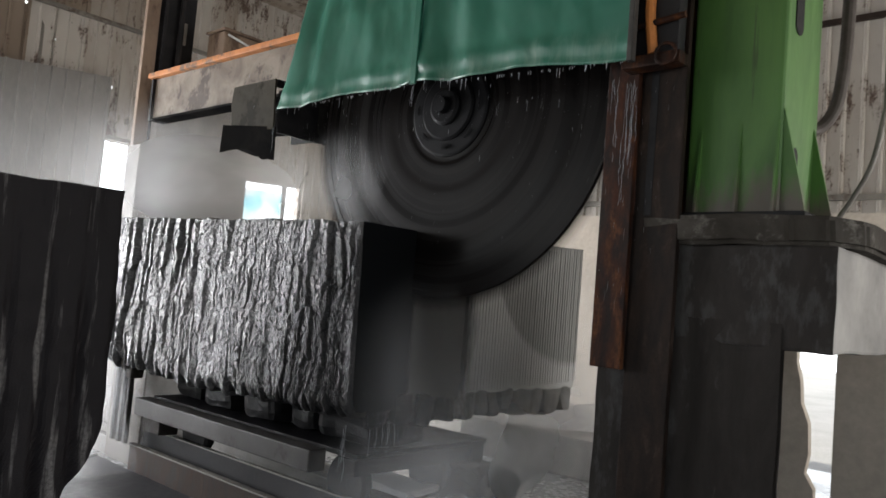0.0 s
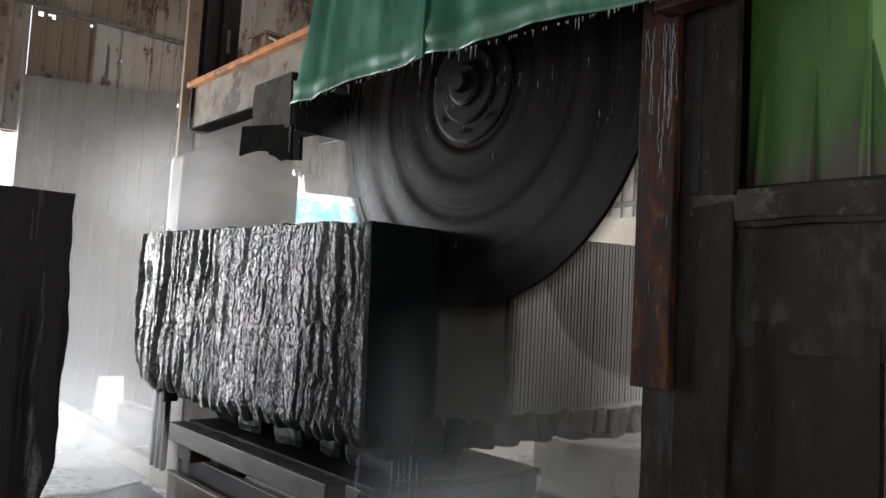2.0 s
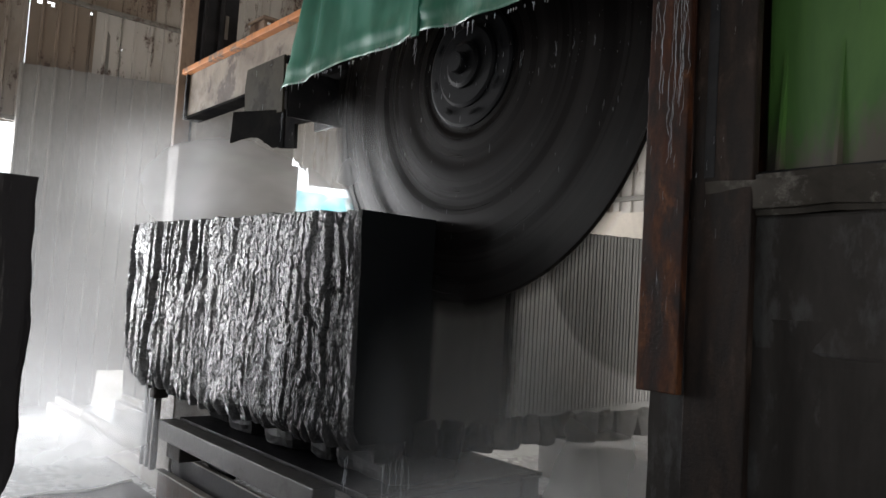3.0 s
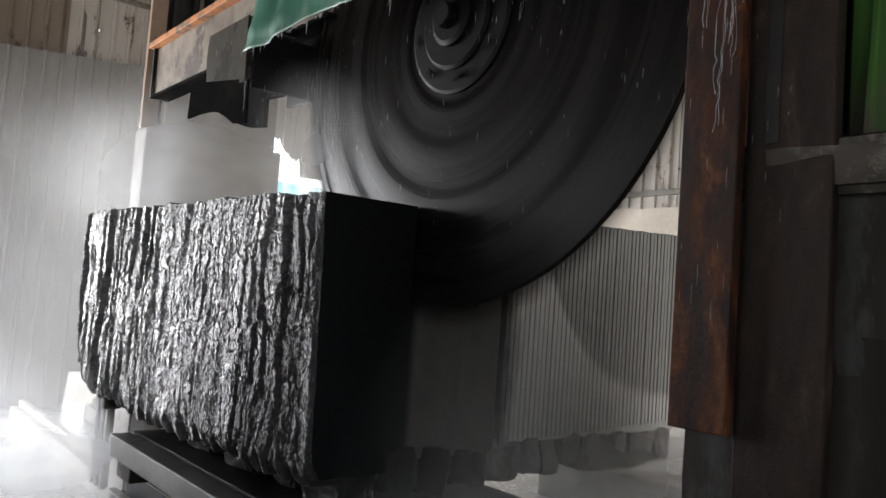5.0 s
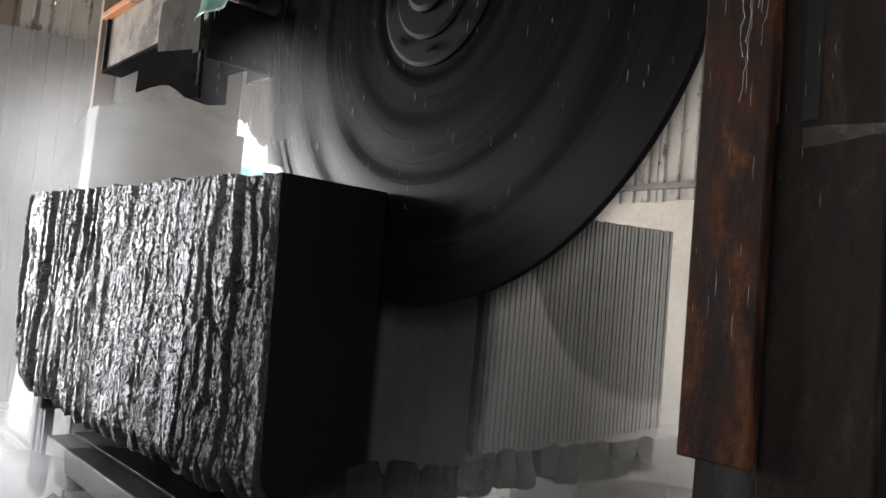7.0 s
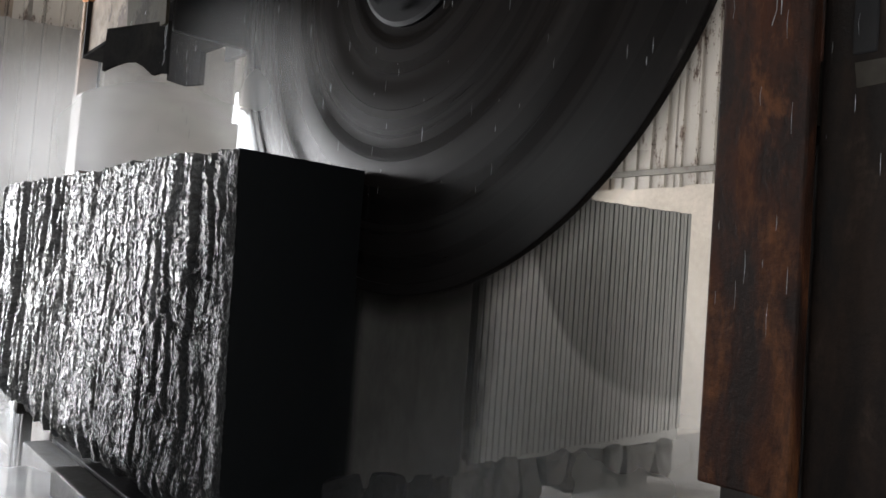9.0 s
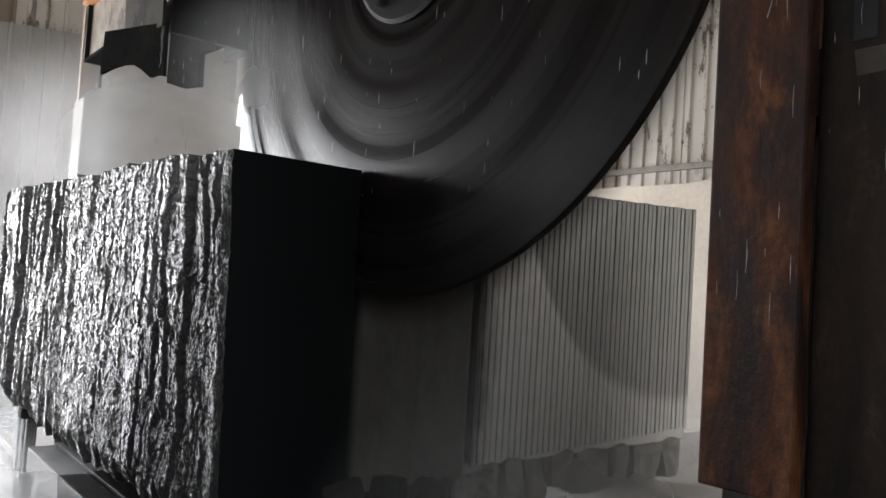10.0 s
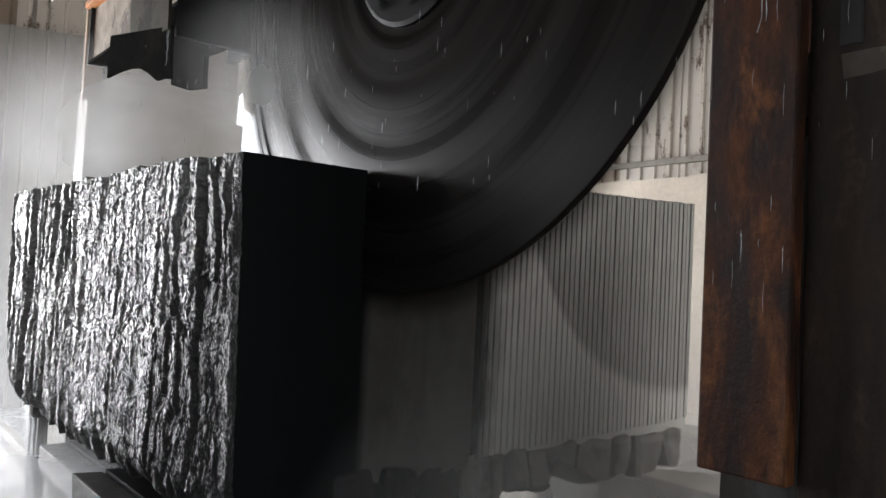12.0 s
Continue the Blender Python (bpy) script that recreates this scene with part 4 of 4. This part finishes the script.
green = thing("machine_column", "green painted steel machine column, dirty at its foot", "machine column", (0.5, -2.1, 2.16))
bm = box(0.0, 0.52, -0.14, 0.31, 0.0, 3.6, 0.025, segments=3)
part("body", bm, GREEN, green)
part("foot_plate", box(-0.05, 0.62, -0.27, 0.34, 0.0, 0.03, 0.006), DARK_STEEL, green)
for y in (0.24, 0.05, -0.125):
    part("gusset", prism([(0.0, 0.03), (-0.045, 0.03), (-0.04, 0.08), (0.0, 0.46)], "y", y - 0.006, y + 0.006), GREEN, green)
for x in (0.02, 0.46):
    part("gusset", prism([(-0.14, 0.03), (-0.25, 0.03), (-0.24, 0.08), (-0.14, 0.52)], "x", x - 0.008, x + 0.008), GREEN, green)


def slot(x, z0, z1, w):
    pts = [(x + w * math.cos(a), (z1 - w if math.sin(a) > 0 else z0 + w) + w * math.sin(a)) for a in [2 * math.pi * k / 20 for k in range(20)]]
    return prism(pts, "y", -0.146, -0.135)


# no holes are cut: dark plates stand for the shade inside the slots
part("slot", slot(0.17, 0.13, 0.36, 0.045), DARK_STEEL, green, "lifting slot, its dark inside drawn as a plate")
part("slot", slot(0.15, 0.90, 1.5, 0.055), DARK_STEEL, green, "lifting slot, its dark inside drawn as a plate")

valve = thing("water_valve", "dirty water valve and pipes on the guide column", "valve")
part("bracket", box(0.20, 0.30, -1.86, -1.56, 2.86, 2.92, 0.008), RUST, valve)
part("bracket", box(0.22, 0.30, -1.84, -1.60, 2.92, 3.5, 0.01), DARK_STEEL, valve)
part("supply_pipe", tube(curve_points([(0.22, -1.70, 3.7), (0.21, -1.70, 3.3), (0.20, -1.70, 3.12), (0.21, -1.72, 2.92)]), 0.025, 10), ORANGE, valve, "orange supply pipe")
part("cross_pipe", tube([(0.20, -1.54, 3.05), (0.20, -1.88, 3.08)], 0.016), RUST, valve)
part("cross_pipe", tube([(0.19, -1.58, 3.22), (0.19, -1.78, 3.26)], 0.014), DARK_STEEL, valve)
part("nozzle", tube(curve_points([(0.20, -1.62, 3.06), (0.17, -1.60, 2.98), (0.19, -1.57, 2.90)]), [0.016] * 49, 8), GREY_STEEL, valve)
part("handwheel", tube([(0.18 + 0.0, -1.80 + 0.05 * math.cos(k * math.pi / 10), 2.90 + 0.05 * math.sin(k * math.pi / 10)) for k in range(21)], 0.009, 6), RUST, valve)

hose = thing("rubber_hose", "muddy grey rubber hose hanging beside the green column", "hose", group="hoses")
part("hose", tube(curve_points([(1.6, -2.21, 4.6), (1.6, -2.21, 3.58), (1.6, -2.19, 3.12), (1.6, -2.143, 2.91), (1.5, -2.06, 2.80), (1.05, -2.02, 2.78)]), 0.036, 12), MUDDY_HOSE, hose)
hose = thing("rubber_hose", "thin pale-edged hose curving down to the pedestal", "hose", group="hoses")
part("hose", tube(curve_points([(1.2, -2.50, 3.7), (1.2, -2.508, 2.93), (1.2, -2.494, 2.745), (1.2, -2.452, 2.53), (1.2, -2.38, 2.373), (1.2, -2.274, 2.20)]), 0.014, 8), GREY_STEEL, hose)
stub = thing("anchor_block", "small dark steel anchor block on the cap slab", "anchor")
part("body", box(1.15, 1.28, -2.40, -2.28, 2.15, 2.23, 0.012), RUST, stub)

screen = thing("concrete_screen", "grey concrete screen wall with a ragged gap beside the pedestal", "screen wall")
part("panel", prism([(-1.2, 0.0), (-1.2, 2.0), (-1.74, 2.0), (-1.76, 1.45), (-1.79, 1.32), (-1.80, 1.18), (-1.85, 1.05), (-1.86, 0.85), (-1.84, 0.72), (-1.90, 0.62), (-1.90, 0.0)], "x", 2.48, 2.55), LIGHT_WALL, screen)
part("panel", box(2.46, 2.55, -4.2, -2.01, 0, 1.9, 0.01), LIGHT_WALL, screen)

# ---- the dark block waiting beside ----
spare = thing("granite_block", "rough black granite block with drill grooves on timber bearers", "stone block")


def waiting_block():
    n, m = 150, 90
    U, Q = np.meshgrid(np.linspace(0, 1, n), np.linspace(0, 1, m), indexing="ij")
    Z = 0.50 + 1.555 * Q + 0.01 * fbm(90, U * 9, U * 0, 3)
    right = -1.365 - 0.30 * np.clip((1.0 - Z) / 0.5, 0, 1) ** 2 + 0.025 * fbm(92, Z * 5, Z * 0, 4)
    X = -3.4 + (right + 3.4) * U
    groove = np.exp(-(((X * 6.4 + 0.12 * Z) % 1.0 - 0.5) / 0.13) ** 2) * (0.5 + fbm(96, X * 4, Z * 1.5, 3))
    Y = 0.155 + 0.035 * groove - 0.03 * fbm(98, X * 5, Z * 3, 4)
    front = np.stack([X, Y, Z], -1)
    back = front.copy()
    back[..., 1] = 2.0
    return shell("stone", front, back, STREAKED, spare)


waiting_block()
for x in (-3.0, -1.95):
    tagged(part("timber_bearer", box(x - 0.12, x + 0.12, 0.2, 1.9, 0.0, 0.51, 0.015), TIMBER), "wet dark timber bearer under the waiting block", "timber", group="bearers")

# ---- running water ----
rng = random.Random(11)
fringe = bmesh.new()
y = 1.12
while y > -1.63:
    z = 2.925 + (0.02 if -0.5 < y < 0.1 else 0.0) - (0.045 * max(0, -y - 0.3))
    ln = rng.choice((0.006, 0.010, 0.015, 0.02, 0.02, 0.05)) * rng.uniform(0.6, 1.3)
    tube([(0.10, y, z), (0.10, y + rng.uniform(-0.002, 0.002), z - ln * 0.6), (0.10, y, z - ln)], [0.0026, 0.0018, 0.0008], 5, fringe)
    y -= rng.choice((0.008, 0.015, 0.03, 0.06)) * rng.uniform(0.7, 1.4)
tagged(part("drip_fringe", fringe, WATER), "row of water drips under the tarpaulin hem", "water", kind="stuff")


def rivulet(name, label, top, length, width, strands, seed):
    r = random.Random(seed)
    bm = bmesh.new()
    for _ in range(strands):
        y, z, end = top[1] + r.uniform(-width, width), top[2] - r.uniform(0, 0.04), top[2] - length * r.uniform(0.5, 1.0)
        pts, rad = [], []
        while z > end:
            pts.append((top[0] + r.uniform(-0.006, 0.006), y, z))
            rad.append(r.uniform(0.0003, 0.0012))
            z -= r.uniform(0.015, 0.04)
            y += r.uniform(-0.005, 0.005)
        if len(pts) > 2:
            tube(pts, rad, 5, bm)
    return tagged(part(name, bm, WATER), label, "water", kind="stuff")


def dashes(name, label, x, y0, y1, z0, z1, count, longest, seed):
    """Short falling streaks spread over a stretch."""
    r = random.Random(seed)
    bm = bmesh.new()
    for _ in range(count):
        y, z, ln = r.uniform(y0, y1), r.uniform(z0, z1), longest * r.uniform(0.2, 1.0)
        q = x + r.uniform(-0.02, 0.0)
        tube([(q, y, z), (q, y + r.uniform(-0.002, 0.002), z - ln * 0.5), (q, y, z - ln)], [0.0002, r.uniform(0.0003, 0.0007), 0.0002], 5, bm)
    return tagged(part(name, bm, WATER), label, "water", kind="stuff")


streams = [
    dashes("water_streaks", "water running in streaks down the rusty guide column", 0.290, -1.60, -1.45, 1.7, 2.85, 20, 0.06, 21),
    dashes("water_streaks", "water running in streaks down the blackened side plate", 0.335, -1.79, -1.62, 1.9, 2.85, 14, 0.04, 22),
    dashes("water_drops", "falling water drops in the dark of the hood", 0.45, 0.55, 1.27, 2.62, 2.90, 90, 0.014, 23),
    dashes("water_drops", "falling water drops in the dark of the hood", 0.40, -1.55, 0.60, 2.72, 2.92, 90, 0.014, 24),
    dashes("water_drops", "falling water drops before the blade", 0.30, -1.45, 0.9, 1.95, 2.75, 60, 0.035, 25),
    rivulet("water_stream", "thin water stream running down the guide column", (0.285, -1.56, 2.86), 0.75, 0.012, 4, 1),
    rivulet("water_stream", "thin water stream running down the guide column", (0.285, -1.60, 2.84), 0.62, 0.016, 4, 8),
    rivulet("water_stream", "thin water stream running down the guide column", (0.275, -1.50, 2.86), 0.40, 0.02, 3, 2),
    rivulet("water_splash", "water splashing off the inside of the hood", (0.43, -1.02, 2.86), 0.10, 0.42, 16, 9),
    rivulet("water_splash", "water splashing off the inside of the hood", (0.43, -0.75, 2.79), 0.06, 0.30, 10, 10),
    rivulet("water_stream", "water dripping off the end of the splash plate", (0.205, 1.283, 2.84), 0.22, 0.006, 4, 3),
    rivulet("water_curtain", "curtain of water falling off the end of the trolley", (0.11, 3.02, 0.93), 0.66, 0.16, 26, 5),
    rivulet("water_stream", "water dripping off the near corner of the block", (0.06, 0.03, 0.90), 0.36, 0.03, 5, 6),
    rivulet("water_stream", "water dripping off the sawn end of the block", (0.32, -0.01, 0.90), 0.30, 0.12, 7, 7),
    rivulet("water_stream", "water dripping from the tarpaulin seam", (0.10, -0.235, 2.93), 0.15, 0.02, 5, 4),
]
drops = []
for k in range(6):
    bm = bmesh.new()
    for _ in range(10):
        y, z, x = rng.uniform(-1.5, 1.6), rng.uniform(2.35, 3.2), rng.uniform(0.12, 0.40)
        ln = rng.uniform(0.015, 0.045)
        tube([(x, y, z), (x, y, z - ln * 0.5), (x, y, z - ln)], [0.0004, 0.0011, 0.0004], 5, bm)
    drops.append(tagged(part("water_drops", bm, WATER), "falling water drops under the hood", "water", kind="stuff"))

# ---- spray mist ----


def mist(at, target, width, height, density, scale):
    bm = bmesh.new()
    bmesh.ops.create_grid(bm, x_segments=8, y_segments=8, size=1.0)
    ob = part("spray_mist", bm, mist_matter("spray mist", density, scale))
    ob.matrix_world = look(at, target) @ Matrix.Diagonal((width, height, 1, 1))
    return tagged(ob, "drifting white water mist", "mist", kind="stuff")


mists = [
    mist((0.8, 5.6, 1.9), (-1.5, -2.5, 1.7), 3.0, 2.4, 0.25, 1.2),
    mist((-0.5, 2.95, 0.45), (-1.5, -2.5, 1.7), 1.8, 0.85, 0.38, 1.4),
    mist((-0.9, 4.6, 0.5), (-1.5, -2.5, 1.7), 2.4, 1.2, 0.36, 1.4),
    mist((1.0, 3.6, 2.65), (-1.5, -2.5, 1.7), 1.6, 0.85, 0.85, 1.3),
    mist((1.8, -0.30, 1.15), (1.8, -4.0, 1.2), 1.45, 1.0, 0.28, 0.7),
    mist((1.15, -0.55, 0.85), (0.9, -4.0, 1.3), 1.10, 0.85, 0.50, 1.6),
    mist((4.0, 1.3, 0.7), (-1.5, -2.5, 1.7), 1.7, 1.0, 0.45, 1.3),
    mist((4.6, 2.6, 1.4), (-1.5, -2.5, 1.7), 2.6, 1.8, 0.40, 1.2),
    mist((-0.2, 2.0, 0.60), (-1.5, -2.5, 1.7), 0.9, 0.45, 0.6, 1.4),
    mist((0.24, 0.42, 2.44), (-1.5, -2.5, 1.7), 0.36, 0.40, 0.42, 0.9),
    mist((1.30, -0.35, 1.05), (0.6, -4.0, 1.5), 1.0, 0.95, 0.26, 1.2),
    mist((0.42, -0.40, 0.52), (-1.5, -2.5, 1.7), 0.95, 0.55, 0.45, 1.5),
]
# the last clouds drift along the block as the cut goes on
DRIFT = {8: Vector((0.05, 1.7, -0.15)), 9: Vector((0.02, 0.10, -0.06)), 10: Vector((-0.65, -0.1, 0.05))}


def motions():
    spin = [(0.1 * k, Matrix.Translation((KX, CY, CZ)) @ Matrix.Rotation(radians(-83.0 * k), 4, "X")) for k in range(121)]
    walk(blade, spin)
    for i, s in enumerate(streams):
        walk(s, [(0.25 * k, pose(0.002 * math.sin(k * 1.7 + i), 0.003 * math.sin(k * 2.3 + i), 0.012 * math.sin(k * 2.9 + 2 * i))) for k in range(49)])
    for i, d in enumerate(drops):
        walk(d, [(0.0, pose(0, 0, 0.05 * i)), (12.0, pose(0, 0.02, 0.05 * i - 0.5))])
    for i, m in enumerate(mists):
        start = m.matrix_world.copy()
        turn = start.to_quaternion().to_matrix().to_4x4()
        away = DRIFT.get(i, Vector((0, 0, 0)))
        walk(m, [(2.0 * k, Matrix.Translation(start.translation + away * max(0.0, 1 - k / 4.5) + Vector((0.10 * math.sin(k + i), 0.05 * math.cos(k + i), 0.08 * math.sin(0.7 * k + i))) * (0.3 if i == 9 else 1.0)) @ turn) for k in range(7)])


motions()
